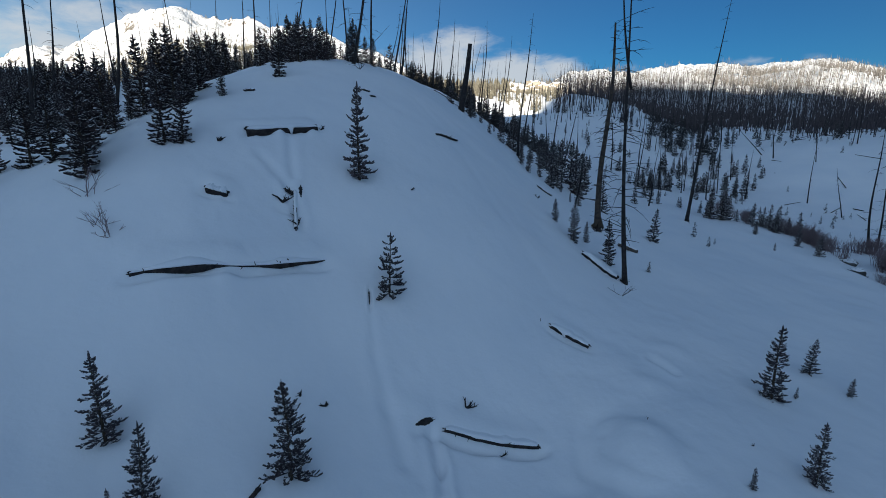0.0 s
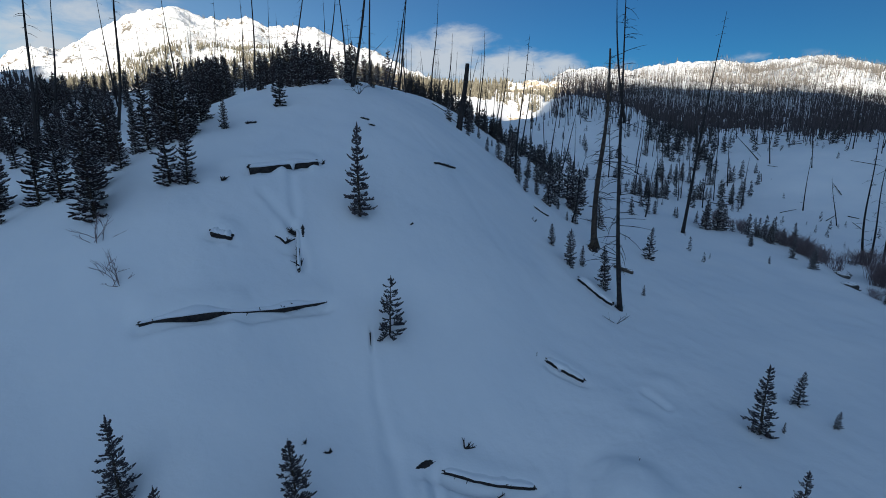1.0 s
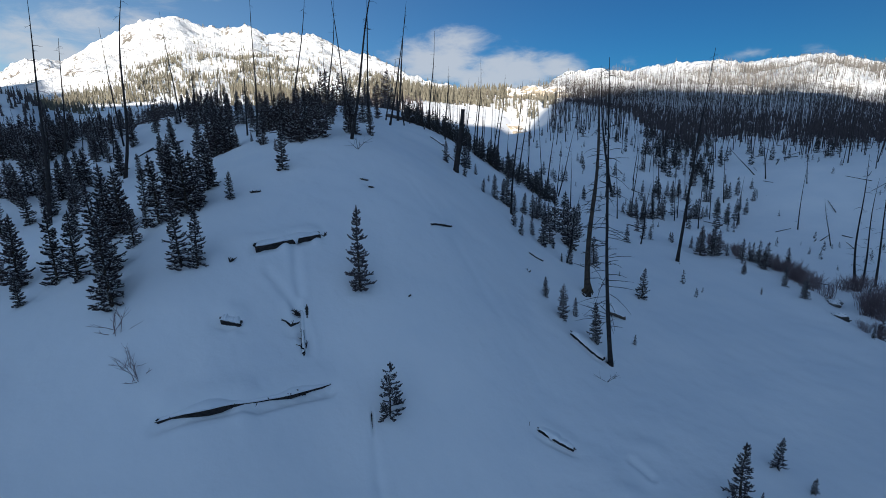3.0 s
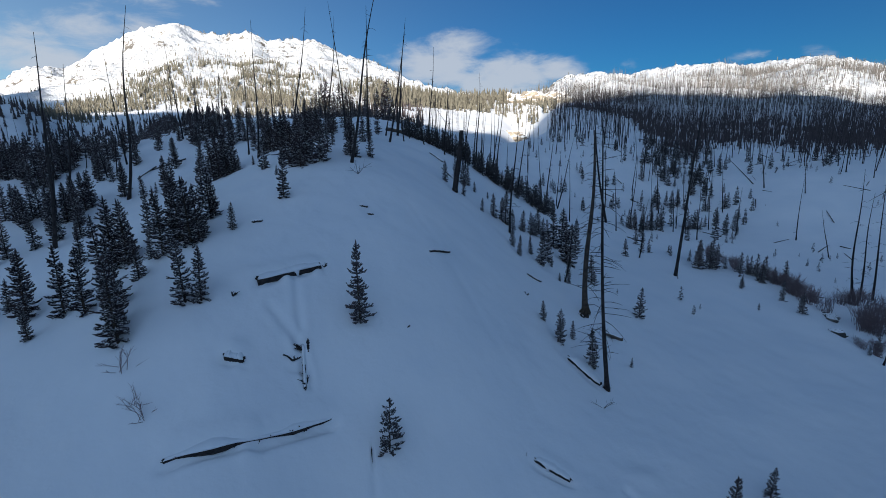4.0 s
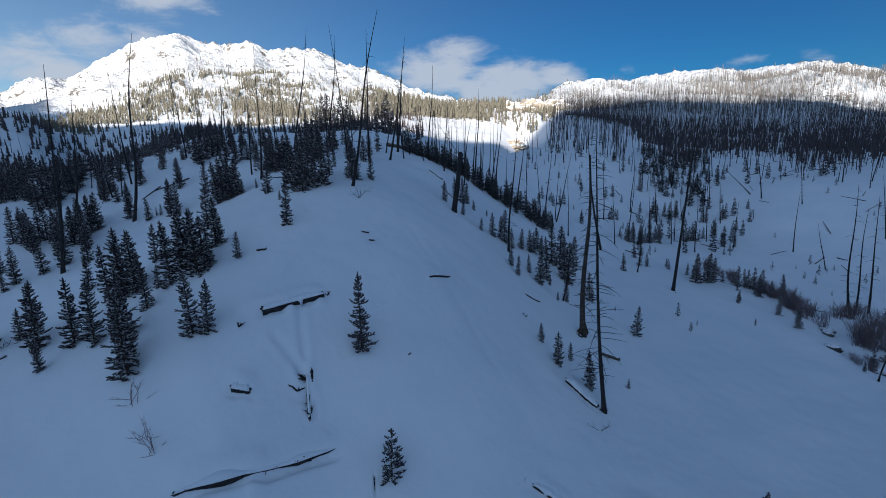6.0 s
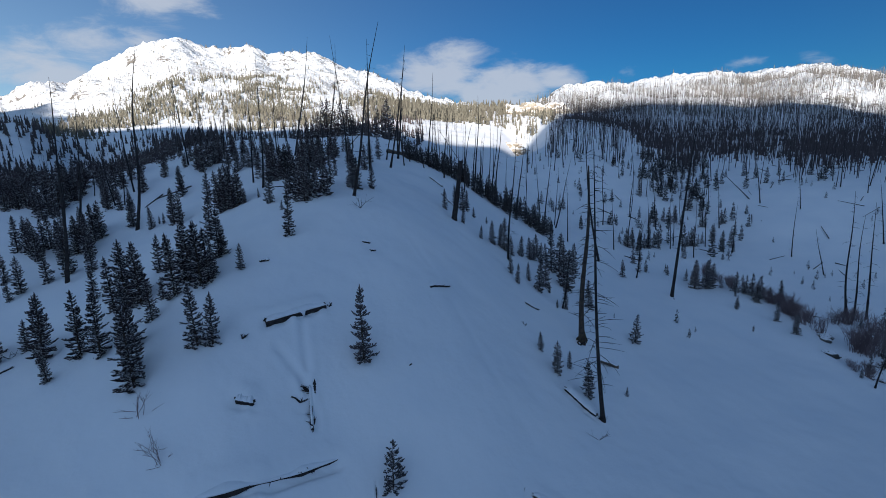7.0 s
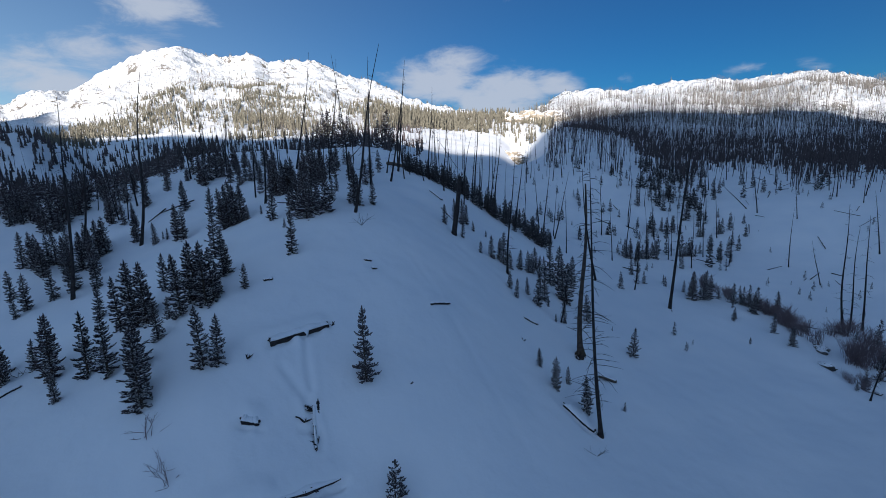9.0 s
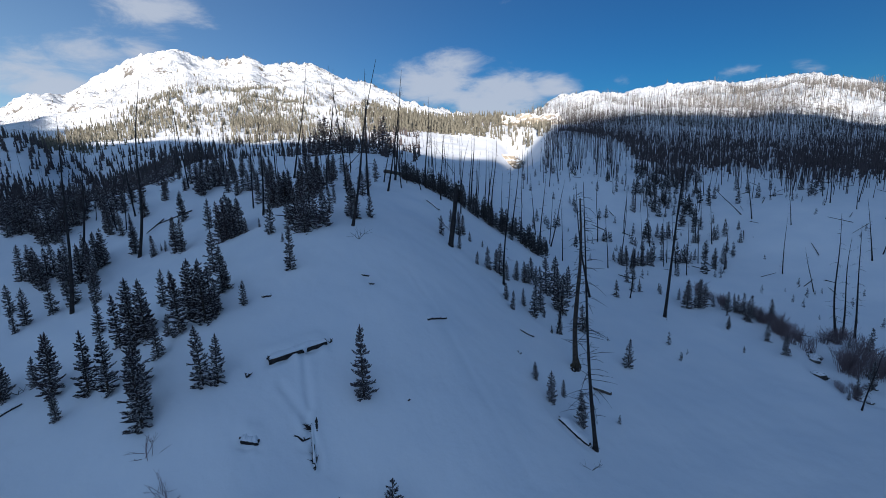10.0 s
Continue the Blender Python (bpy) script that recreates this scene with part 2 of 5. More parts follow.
# ---- the land ----
NEAR = [  # rings 8 m outwards by a factor of 1.65, bearings -75 to 75 degrees
    [-16.5, -15.2, -14.7, -15.9, -17, -16.9, -17, -17.4, -17.4, -17, -16.3],
    [-14.5, -13.9, -13.2, -15.5, -16.3, -15.6, -15.7, -15.9, -16.1, -15.8, -15.8],
    [-12.1, -12.8, -14, -15.3, -14.7, -15.9, -15.9, -14.4, -14.7, -15.1, -15.8],
    [-9.9, -10.6, -12.9, -11.3, -12.9, -15.8, -16.4, -12.8, -14.5, -15.9, -16.4],
    [-8.8, -6.7, -4.6, 2, -2.3, -2.3, -12, -14.2, -16.2, -17.1, -17],
    [-8.4, -6.4, -5.6, 3.1, 11.3, 5.6, -9.8, -14.8, -17.1, -17.4, -17.6],
    [-11.3, -6.2, -1.4, 1.5, 13.7, 8.4, -12, -15.7, -22.2, -23.4, -20.7],
    [-5.3, 7.1, 17.9, 20.9, 20.6, 11.2, -8.5, -21.2, -19.1, -13.9, -7.6],
    [0.7, 4.1, 7.3, 10, 11.2, 12.3, 19.9, 27.8, 35.7, 40.7, 44.4],
]

FAR = [  # rings 110 m outwards, bearings -59 to 59 degrees
    [-37, -23, -20, -17, -8, -1, 11, 35, 54, 42, 19, 5],
    [-33, 15, 12, 12, 19, 14, 5, -36, -34, -34, -47, 2],
    [-9, 10, 11, 19, 14, 18, -1, 20, -7, 4, 7, 0],
    [39, 25, 13, 15, 13, 27, -4, 13, 1, -4, -2, -14],
    [15, 20, 25, 27, 25, 39, 32, 29, 11, 13, 5, -9],
    [37, 44, 58, 91, 84, 66, 58, 65, 62, 48, 14, -28],
    [-21, 68, 166, 265, 248, 164, 103, 99, 124, 124, 81, 29],
    [135, 226, 318, 402, 437, 430, 400, 358, 309, 250, 180, 108],
]

SKYLINE = [  # bearing and height of the crest, 1340 m away
    (-60, 150), (-41.0, 138), (-38.9, 168), (-37.7, 173), (-36.5, 168), (-34.7, 198), (-32.3, 231), (-29.8, 258), (-27.8, 277), (-26.3, 274), (-25.3, 262),
    (-22.8, 254), (-20.0, 265), (-18.5, 249), (-16.6, 252), (-13.7, 250), (-11.4, 227), (-9.6, 211), (-7.1, 198), (-4.6, 170), (-1.5, 134), (1.7, 114),
    (5.6, 95), (9.5, 88), (11.4, 109), (14.4, 142), (16.8, 142), (20.3, 135), (23.1, 146), (25.8, 143), (28.9, 143), (32.2, 136), (35.3, 145), (37.4, 141),
    (39.5, 125), (42.0, 110), (60, 110)]


def spline(u):
    """The cubic B-spline, for the smooth relief of the land."""
    a = np.abs(u)
    return np.where(a < 1, 2 / 3 - a * a + a**3 / 2, np.where(a < 2, (2 - a) ** 3 / 6, 0))


def ramp(v, a, b):
    t = np.clip((v - a) / (b - a), 0, 1)
    return t * t * (3 - 2 * t)


def relief(table, r, az, r0, dr, a0, da):
    """Height of the land from a coarse table of rings and bearings."""
    c = np.array(table, float)
    u = np.clip(np.log(np.maximum(r, 1e-6) / r0) / dr + 1, 1, c.shape[0] - 2)
    v = np.clip((az - a0) / da + 1, 1, c.shape[1] - 2)
    z = np.zeros_like(r)
    iu, iv = np.floor(u).astype(int), np.floor(v).astype(int)
    for m in range(-1, 3):
        for n in range(-1, 3):
            k, j = np.clip(iu + m, 0, c.shape[0] - 1), np.clip(iv + n, 0, c.shape[1] - 1)
            z = z + c[k, j] * spline(u - iu - m) * spline(v - iv - n)
    return z


def bare_land(x, y):
    """The lie of the land without its small snow forms."""
    x, y = np.asarray(x, float), np.asarray(y, float)
    r, az = np.hypot(x, y), np.degrees(np.arctan2(x, y))
    w = ramp(r, 120, 165)
    zf = relief(FAR, r, az, 110, 0.5, -48, 96 / 9)
    rim = relief(FAR, np.full_like(r, 1340.0), az, 110, 0.5, -48, 96 / 9)
    crest = np.interp(az, [a for a, _ in SKYLINE], [h for _, h in SKYLINE]) - 4 - 10 * ramp(-az, -4, 6)
    zf = zf + (crest - rim) * ramp(r, 560, 1340)
    z = relief(NEAR, r, az, 8, 0.5, -60, 15) * (1 - w) + zf * w
    # beyond the brow the land falls away into the hollow at the mountain's foot
    z = z - 20 * ramp(-az, 25, 38) * ramp(r, 115, 190) * (1 - ramp(r, 330, 480))
    # a ravine cuts the bench off beside the right-hand hill, whose shoulder stands before it
    z = z - 19 * np.exp(-(((az - 9.4) / 2.0) ** 2)) * ramp(r, 230, 330) * (1 - ramp(r, 430, 560))
    z = z + 8 * ramp(az, 10.8, 14.2) * (1 - ramp(az, 14.6, 24)) * ramp(r, 200, 330) * (1 - ramp(r, 350, 520))
    # a shaded wooded knoll at the mountain's foot
    z = z + 24 * ramp(-az, 35.5, 41) * np.exp(-(((r - 390) / 60) ** 2))
    craggy = ramp(r, 480, 900) * (1 - 0.75 * ramp(r, 1150, 1330))
    z = z + craggy * (16 * fractal(x, y, 150, 5, 5, True) - 6)
    z = z + ramp(r, 1120, 1300) * 5 * fractal(x, y, 20, 3, 16, True) + ramp(r, 900, 1250) * 5 * fractal(x, y, 45, 4, 15, True)
    z = z - np.maximum(r - 1340, 0) * 0.3
    # unseen mountain added behind the camera, its crest shaped to shade the valley
    wide = 322 - 50 * ramp(x, -190, -130) + 120 * ramp(x, -90, 20) + 18 * ramp(-x, 330, 380) + 100 * ramp(-x, 450, 700) - 45 * ramp(x, 270, 360) + 12 * fractal(x, 0 * x, 60, 4, 3)
    behind = -16 + (wide + 16) * ramp(-y, 60, 900) - np.maximum(-y - 900, 0) * 0.25
    turn = ramp(np.abs(az), 62, 100)
    return np.maximum(z * (1 - turn) + behind * turn, -60)


def mounds(x, y):
    """The land with its gentle snow mounds."""
    x, y = np.asarray(x, float), np.asarray(y, float)
    r = np.hypot(x, y)
    z = bare_land(x, y)
    z = z + (0.16 * fractal(x, y, 7, 3, 21) + 0.05 * fractal(x, y, 1.7, 3, 31)) * (1 - ramp(r, 200, 400)) * ramp(r, 5, 12)
    z = z + 0.9 * fractal(x, y, 26, 3, 41) * ramp(r, 60, 110) * (1 - ramp(r, 400, 600))
    return z


def land(x, y):
    """The snow surface: mounds, runnels and the drifts over and under the fallen logs."""
    x, y = np.asarray(x, float), np.asarray(y, float)
    z = mounds(x, y)
    for x0, y0, x1, y1, high, deep in DRIFTS:
        dx, dy = x1 - x0, y1 - y0
        long = math.hypot(dx, dy)
        along, off = ((x - x0) * dx + (y - y0) * dy) / long, ((x - x0) * dy - (y - y0) * dx) / long
        inside = ramp(along, -0.8, 0.5) * (1 - ramp(along, long - 0.5, long + 0.8))
        z = z + inside * (high * np.exp(-(((off + 0.55) / 0.75) ** 2)) - deep * np.exp(-(((off - 0.32) / 0.25) ** 2)))
    for x0, y0, x1, y1, broad, deep in GULLIES:
        dx, dy = x1 - x0, y1 - y0
        t = np.clip(((x - x0) * dx + (y - y0) * dy) / (dx * dx + dy * dy), 0, 1)
        off = np.hypot(x - x0 - t * dx, y - y0 - t * dy)
        z = z + deep * (0.22 * np.exp(-(((off - 1.9 * broad) / broad) ** 2)) - np.exp(-((off / broad) ** 2)))
    for x0, y0, wide, high in HUMPS:
        z = z + high * np.exp(-((x - x0) ** 2 + (y - y0) ** 2) / wide**2)
    # the mound of an old slide at the foot, and the creek bed in the valley
    bulge = np.hypot((x - 9.3) / 2.1, (y - 19.4) / 2.5) + 0.1 * fractal(x, y, 2.2, 2, 51)
    z = z + 0.72 * (1 - ramp(bulge, 0.15, 1.15)) + (0.15 * np.exp(-(((bulge - 0.95) / 0.16) ** 2)) - 0.16 * np.exp(-(((bulge - 1.25) / 0.2) ** 2))) * ramp(9.8 - x, 0, 2)
    z = z + 0.3 * np.exp(-(((x - 14.6) / 1.2) ** 2) - ((y - 28.8) / 0.9) ** 2)
    for (x0, y0), (x1, y1) in zip(CREEK, CREEK[1:]):
        dx, dy = x1 - x0, y1 - y0
        t = np.clip(((x - x0) * dx + (y - y0) * dy) / (dx * dx + dy * dy), 0, 1)
        z = z - 0.5 * np.exp(-((np.hypot(x - x0 - t * dx, y - y0 - t * dy) / 1.6) ** 2))
    return z


CREEK = [(57.0, 100.0), (65.6, 91.9), (66.0, 81.0), (62.4, 71.2), (58.5, 64.3), (59.5, 58.0), (64.0, 50.0)]
DRIFTS = [  # fallen logs, from the end at the left to the right, with the drift above and the hollow below
    (-15.3, 22.5, -10.95, 24.45, 0.22, 0.45), (-10.95, 24.45, -6.9, 27.1, 0.22, 0.6), (-13.9, 34.9, -9.7, 37.9, 0.3, 0.5), (0.1, 20.7, 4.7, 20.5, 0.2, 0.75), (7.0, 28.8, 9.2, 28.0, 0.2, 0.4),
    (12.4, 41.3, 14.7, 39.0, 0.3, 0.35), (-14.0, 28.5, -12.8, 28.6, 0.3, 0.4), (-1.2, 20.5, -0.5, 21.0, 0.15, 0.35), (-9.9, 29.4, -8.9, 29.6, 0.25, 0.3)]
HUMPS = [(-11.85, 35.8, 0.55, 0.4), (-9.75, 37.15, 0.5, 0.36), (-13.3, 34.75, 0.35, 0.15), (-11.05, 23.75, 0.6, 0.25), (-13.1, 28.2, 0.35, 0.2), (2.6, 20.0, 0.5, 0.12),
    (-16.9, 33.3, 1.1, 0.2), (-14.9, 35.4, 0.8, 0.25), (11.6, 24.6, 0.9, 0.25), (10.6, 26.6, 1.3, 0.22)]  # small heaps of slid snow
GULLIES = [  # runnels where the snow has slid: start, end, width, depth
    (-4.2, 26.2, -4.05, 25.3, 0.08, 0.2), (-4.05, 25.3, -3.5, 23.0, 0.22, 0.06), (-3.5, 23.0, -2.6, 20.7, 0.35, 0.10), (-2.6, 20.7, -1.7, 18.6, 0.4, 0.14), (-0.5, 20.4, -0.1, 18.9, 0.25, 0.3), (-0.1, 18.9, 0.15, 17.2, 0.25, 0.34), (0.15, 17.2, 0.7, 15.4, 0.3, 0.3), (-12.3, 33.0, -10.0, 31.2, 0.35, 0.16),
    (-10.0, 31.2, -8.6, 28.6, 0.3, 0.2), (-11.2, 35.8, -9.9, 32.0, 0.3, 0.14), (5.9, 18.0, 7.6, 20.6, 0.9, 0.3), (13.0, 27.4, 13.8, 25.9, 0.25, 0.18),
    (12.1, 42.0, 17.2, 51.5, 0.8, 0.25), (17.5, 46.5, 20.0, 51.0, 0.5, 0.2), (-1.0, 47.0, 8.0, 33.0, 0.6, 0.05), (-3.0, 52.0, 5.0, 38.0, 0.4, 0.04)]



SHEET = {}


def build_ground():
    fine = np.arange(-50, 50.01, 0.2)
    az = np.radians(np.concatenate([np.arange(-180, -50, 2.5), fine, np.arange(52.5, 180, 2.5)]))
    rings = [3.0]
    while rings[-1] < 4400:
        q = rings[-1]
        rings.append(q * (1.03 if q < 11 else 1.0085 if q < 62 else 1.012 if q < 220 else 1.011 if q < 1450 else 1.05))
    R, A = np.meshgrid(np.array(rings), az, indexing="ij")
    X, Y = R * np.sin(A), R * np.cos(A)
    Zs = land(X.ravel(), Y.ravel())
    SHEET.update(rings=np.array(rings), az=np.concatenate([az, [az[0] + 2 * math.pi]]), z=np.concatenate([Zs.reshape(R.shape), Zs.reshape(R.shape)[:, :1]], 1))
    v = np.stack([X.ravel(), Y.ravel(), Zs], -1)
    v = np.concatenate([v, [[0, 0, float(land(np.array([0.01]), np.array([0.01]))[0])]]])
    nr, na = R.shape
    i, j = np.meshgrid(np.arange(nr - 1), np.arange(na), indexing="ij")
    k = (j + 1) % na
    quads = np.stack([i * na + j, i * na + k, (i + 1) * na + k, (i + 1) * na + j], -1).reshape(-1, 4)[:, ::-1]
    j0 = np.arange(na)
    tris = np.stack([np.full(na, nr * na), (j0 + 1) % na, j0], -1)[:, ::-1]
    me = bpy.data.meshes.new("ground")
    me.vertices.add(len(v))
    me.vertices.foreach_set("co", v.ravel())
    loops = np.concatenate([quads.ravel(), tris.ravel()])
    me.loops.add(len(loops))
    me.loops.foreach_set("vertex_index", loops)
    starts = np.concatenate([np.arange(len(quads)) * 4, len(quads) * 4 + np.arange(len(tris)) * 3])
    me.polygons.add(len(starts))
    me.polygons.foreach_set("loop_start", starts)
    me.update(calc_edges=True)
    me.validate()
    me.polygons.foreach_set("use_smooth", [True] * len(me.polygons))
    me.materials.append(SNOW)
    return tagged(new("ground", me), "deep untracked snow over a steep slope, valley and mountains", "snow", kind="structure")


build_ground()


def floors(x, y):
    """Heights of the built snow sheet at many places."""
    x, y = np.asarray(x, float), np.asarray(y, float)
    rings, az, z = SHEET["rings"], SHEET["az"], SHEET["z"]
    r, a = np.clip(np.hypot(x, y), rings[0], rings[-2]), np.arctan2(x, y)
    i, j = np.searchsorted(rings, r, "right") - 1, np.clip(np.searchsorted(az, a, "right") - 1, 0, len(az) - 2)
    u, v = (r - rings[i]) / (rings[i + 1] - rings[i]), (a - az[j]) / (az[j + 1] - az[j])
    return (z[i, j] * (1 - u) + z[i + 1, j] * u) * (1 - v) + (z[i, j + 1] * (1 - u) + z[i + 1, j + 1] * u) * v


def floor_at(x, y):
    return float(floors([x], [y])[0])


# ---- trees ----
SHAPES = {}


def make_conifer(seed, tall, wide, whorls, fingers, mat, label, group, heft, blunt=0.75):
    """A young conifer: tapered trunk, whorls of boughs that sag and turn up again, set with short blunt brushes of needles."""
    rng = random.Random(seed)
    tree = tagged(new("conifer"), label, "conifer tree", group)
    trunk, crown, clumps = Geo(), Geo(), []
    near = fingers > 5
    bend = [rng.uniform(-0.02, 0.02) * tall for _ in range(2)]
    stem = lambda h: np.array([bend[0] * math.sin(3 * h), bend[1] * math.sin(2.4 * h + 1), h * tall])
    hs = np.linspace(-0.06, 1, 9)
    trunk.tube([stem(h) for h in hs], [0.019 * tall * (1 - 0.93 * max(h, 0)) + 0.004 for h in hs], 6)
    part("trunk", trunk, BARK, tree)
    up = np.array([0, 0, 1.0])
    for w in range(whorls):
        h = 0.03 + 0.93 * (w / (whorls - 1)) ** 0.94
        reach = wide * tall * ((1 - h) ** 0.7) * (0.8 if h < 0.08 else 1.0) * rng.uniform(0.85, 1.12) + 0.022 * tall
        count = max(3, round((6.6 - 2.4 * h) * rng.uniform(0.8, 1.15)))
        turn0 = rng.uniform(0, 6.28)
        for b in range(count):
            if rng.random() < 0.1:
                continue
            turn = turn0 + 6.283 * b / count + rng.uniform(-0.4, 0.4)
            long = reach * rng.uniform(0.55, 1.18)
            rise = math.sin(math.radians(rng.uniform(-26, 2) + 52 * h))
            out = np.array([math.cos(turn), math.sin(turn), 0])
            across = np.array([-out[1], out[0], 0])
            base = stem(min(1, max(0.02, h + rng.uniform(-0.02, 0.02))))
            pts = [base, base + long * (0.5 * out + 0.5 * rise * up), base + long * (0.82 * out + (0.8 * rise + 0.04) * up), base + long * (out + (0.92 * rise + 0.17) * up)]
            thick = heft * tall * (0.6 + 0.4 * (1 - h))
            if not near:
                pts = [pts[0], 0.35 * pts[1] + 0.65 * pts[2], pts[3]]
                crown.tube(pts, [thick * 0.5, thick, thick * blunt * 0.8], 3, False, rng.uniform(0, 2))
            else:
                crown.tube(pts, [thick * 0.35, thick * 0.85, thick * 1.1, thick * blunt], 5, True, rng.uniform(0, 1))
            if near and h < 0.7 and rng.random() < 0.16:
                clump, q = Geo(), 0.018 * tall * rng.uniform(0.7, 1.3)
                at = pts[0] + (pts[2] - pts[0]) * rng.uniform(0.4, 0.95) + np.array([0, 0, 0.9 * thick])
                clump.tube([at - out * 1.5 * q, at - out * q + (0, 0, 0.3 * q), at + (0, 0, 0.5 * q), at + out * 1.2 * q + (0, 0, 0.2 * q), at + out * 1.8 * q], [0.1 * q, 0.75 * q, q, 0.7 * q, 0.1 * q], 7)
                clumps.append(clump)
            for k in range(fingers):
                s = 0.25 + 0.7 * (k + rng.random() * 0.7) / fingers
                hand = 1 if k % 2 else -1
                root = pts[0] + (pts[-2] - pts[0]) * s * (1.0 if near else 1.3)
                size = long * rng.uniform(0.16, 0.3) * (1.2 - 0.6 * s) + 0.012 * tall
                aim = 0.7 * out + hand * rng.uniform(0.4, 1.0) * across + up * rng.uniform(-0.25, 0.5)
                aim /= np.linalg.norm(aim)
                if near:
                    crown.tube([root, root + size * 0.6 * aim, root + size * (aim + 0.15 * up)], [thick * 0.5, thick * 0.95, thick * blunt], 4, True, rng.uniform(0, 2))
                else:
                    crown.tube([root, root + size * aim], [thick * 0.9, thick * blunt], 3, False, rng.uniform(0, 2))
    tip = stem(1.0)
    crown.tube([stem(0.9), tip, tip + np.array([0, 0, 0.05 * tall])], [0.009 * tall, 0.012 * tall, 0.005 * tall], 4)
    part("crown", crown, mat, tree)
    for clump in clumps:
        part("snow_clump", clump, SNOW, tree, "clump of lying snow")
    SHAPES[seed] = (np.concatenate(crown.v), crown.f)
    return tree


def plant(models, spots, rng, sink=0.05):
    for x, y, tall in spots:
        model, height = models[rng.randrange(len(models))]
        s = tall / height
        m = pose(x, y, floor_at(x, y) - sink * tall, rng.uniform(-2.5, 2.5), rng.uniform(-2.5, 2.5), rng.uniform(0, 360)) @ Matrix.Diagonal((s * rng.uniform(0.9, 1.1), s * rng.uniform(0.9, 1.1), s, 1))
        yield copy_thing(model, m)


FRONT = [(-12.8, 16.0, 3.7), (-10.3, 14.1, 3.5), (-11.3, 13.7, 1.2), (-6.0, 16.2, 4.1), (18.6, 24.3, 4.2), (23.7, 28.2, 2.4), (24.9, 26.3, 1.2),
    (16.0, 17.6, 2.8), (12.6, 16.6, 1.0), (20.4, 24.9, 0.7), (-5.8, 33.7, 6.2), (-3.1, 26.5, 3.5)]
NEAR_STAND = [(-60.8, 65.6, 5.4), (-54.6, 56.2, 3.9), (-49.9, 52.9, 4.7), (-50, 51.4, 3.2), (-39.6, 37.5, 6.1), (-37.6, 38.9, 3.1), (-33.7, 36.3, 6.6), (-30.8, 32.7,
    2.7), (-29.7, 35.1, 5.8), (-27.1, 34.1, 5.3), (-36, 45.9, 3.9), (-30.6, 41.4, 5.4), (-28.8, 40.8, 8.2), (-27.3, 40.4, 6.4), (-24.1, 36.4, 3.6), (-24.6, 39.3, 2.2),
    (-21.5, 29.4, 7.4), (-24, 33.2, 5.7), (-23.3, 38.9, 6), (-23.5, 41.2, 5.4), (-22.8, 41.1, 5.9), (-21.1, 39.6, 6.5), (-20.7, 40.2, 5), (-20.5, 41, 3.5), (-23, 42.3,
    3.9), (-18.1, 32.2, 5.1), (-17, 32.3, 4.2), (-18.2, 41.6, 2.5), (-29.2, 47.1, 4.1), (-27.9, 46.6, 3.8), (-47.9, 54.8, 4.8), (-46.3, 56.1, 5.2)]
MID_STAND = [(-25.2, 50.9, 5.1), (-21.5, 44.6, 4.9), (-21.1, 44.7, 3.7), (-43.1, 55.8, 4.4), (-58.3, 64.8, 5.4), (-56.8, 63.9, 5.4), (-54.9, 62, 5.3), (-57.2, 66, 4.6),
    (-56.2, 66.1, 5.1), (-52, 62.6, 6.3), (-49.5, 60.1, 5.5), (-50.3, 63.5, 6.5), (-49.9, 64.7, 6.4), (-50.3, 67.1, 6.6), (-49.9, 68.1, 5.9), (-51.7, 66.7, 6.1), (-46.7,
    60.6, 5.5), (-56.6, 69.4, 4.6), (-46.7, 70.6, 5.5), (-42.4, 68.1, 3.4), (-41, 69.1, 1.7), (-41.9, 69.5, 1.2), (-38.2, 66.9, 6.5), (-36.9, 66, 5.2), (-45.1, 82.8,
    5.7), (-36.4, 74.4, 5.2), (-29.3, 62.5, 7.8), (-28.7, 62.8, 8.2), (-27.5, 62.6, 7), (-26.6, 62.6, 5.5), (-30.2, 67.8, 7.5), (-25.7, 62.1, 2.1)]
BROW_STAND = [(-76, 81.8, 5.5), (-75.5, 82.8, 5.6), (-74.3, 82.9, 6.6), (-73.8, 83.6, 5.7), (-72.7, 83.5, 5.5), (-70, 81, 5.7), (-67.9, 79.5, 5.9), (-67.7, 80.9, 7.7),
    (-66.3, 80.3, 6.5), (-67.3, 82.9, 7.2), (-66.8, 83.7, 7.4), (-67.5, 86.4, 6.9), (-66.7, 86.8, 6.1), (-67, 88.7, 5.9), (-69.1, 92.8, 5.7), (-72, 90.8, 5.7), (-80.3,
    97.6, 2.8), (-63.5, 90, 6), (-67.2, 94, 3.6), (-63.6, 93.1, 5.5), (-61.1, 91.8, 5.7), (-57.8, 81.7, 5.7), (-59.2, 85.5, 5), (-59.4, 83.3, 3.9), (-54.9, 80.7, 4.2),
    (-56.4, 85.5, 2.3), (-62.7, 97.2, 5.5), (-54.9, 87.6, 5.9), (-68.4, 110.2, 4.8), (-71.9, 100.3, 3), (-77.4, 85.8, 4.7)]
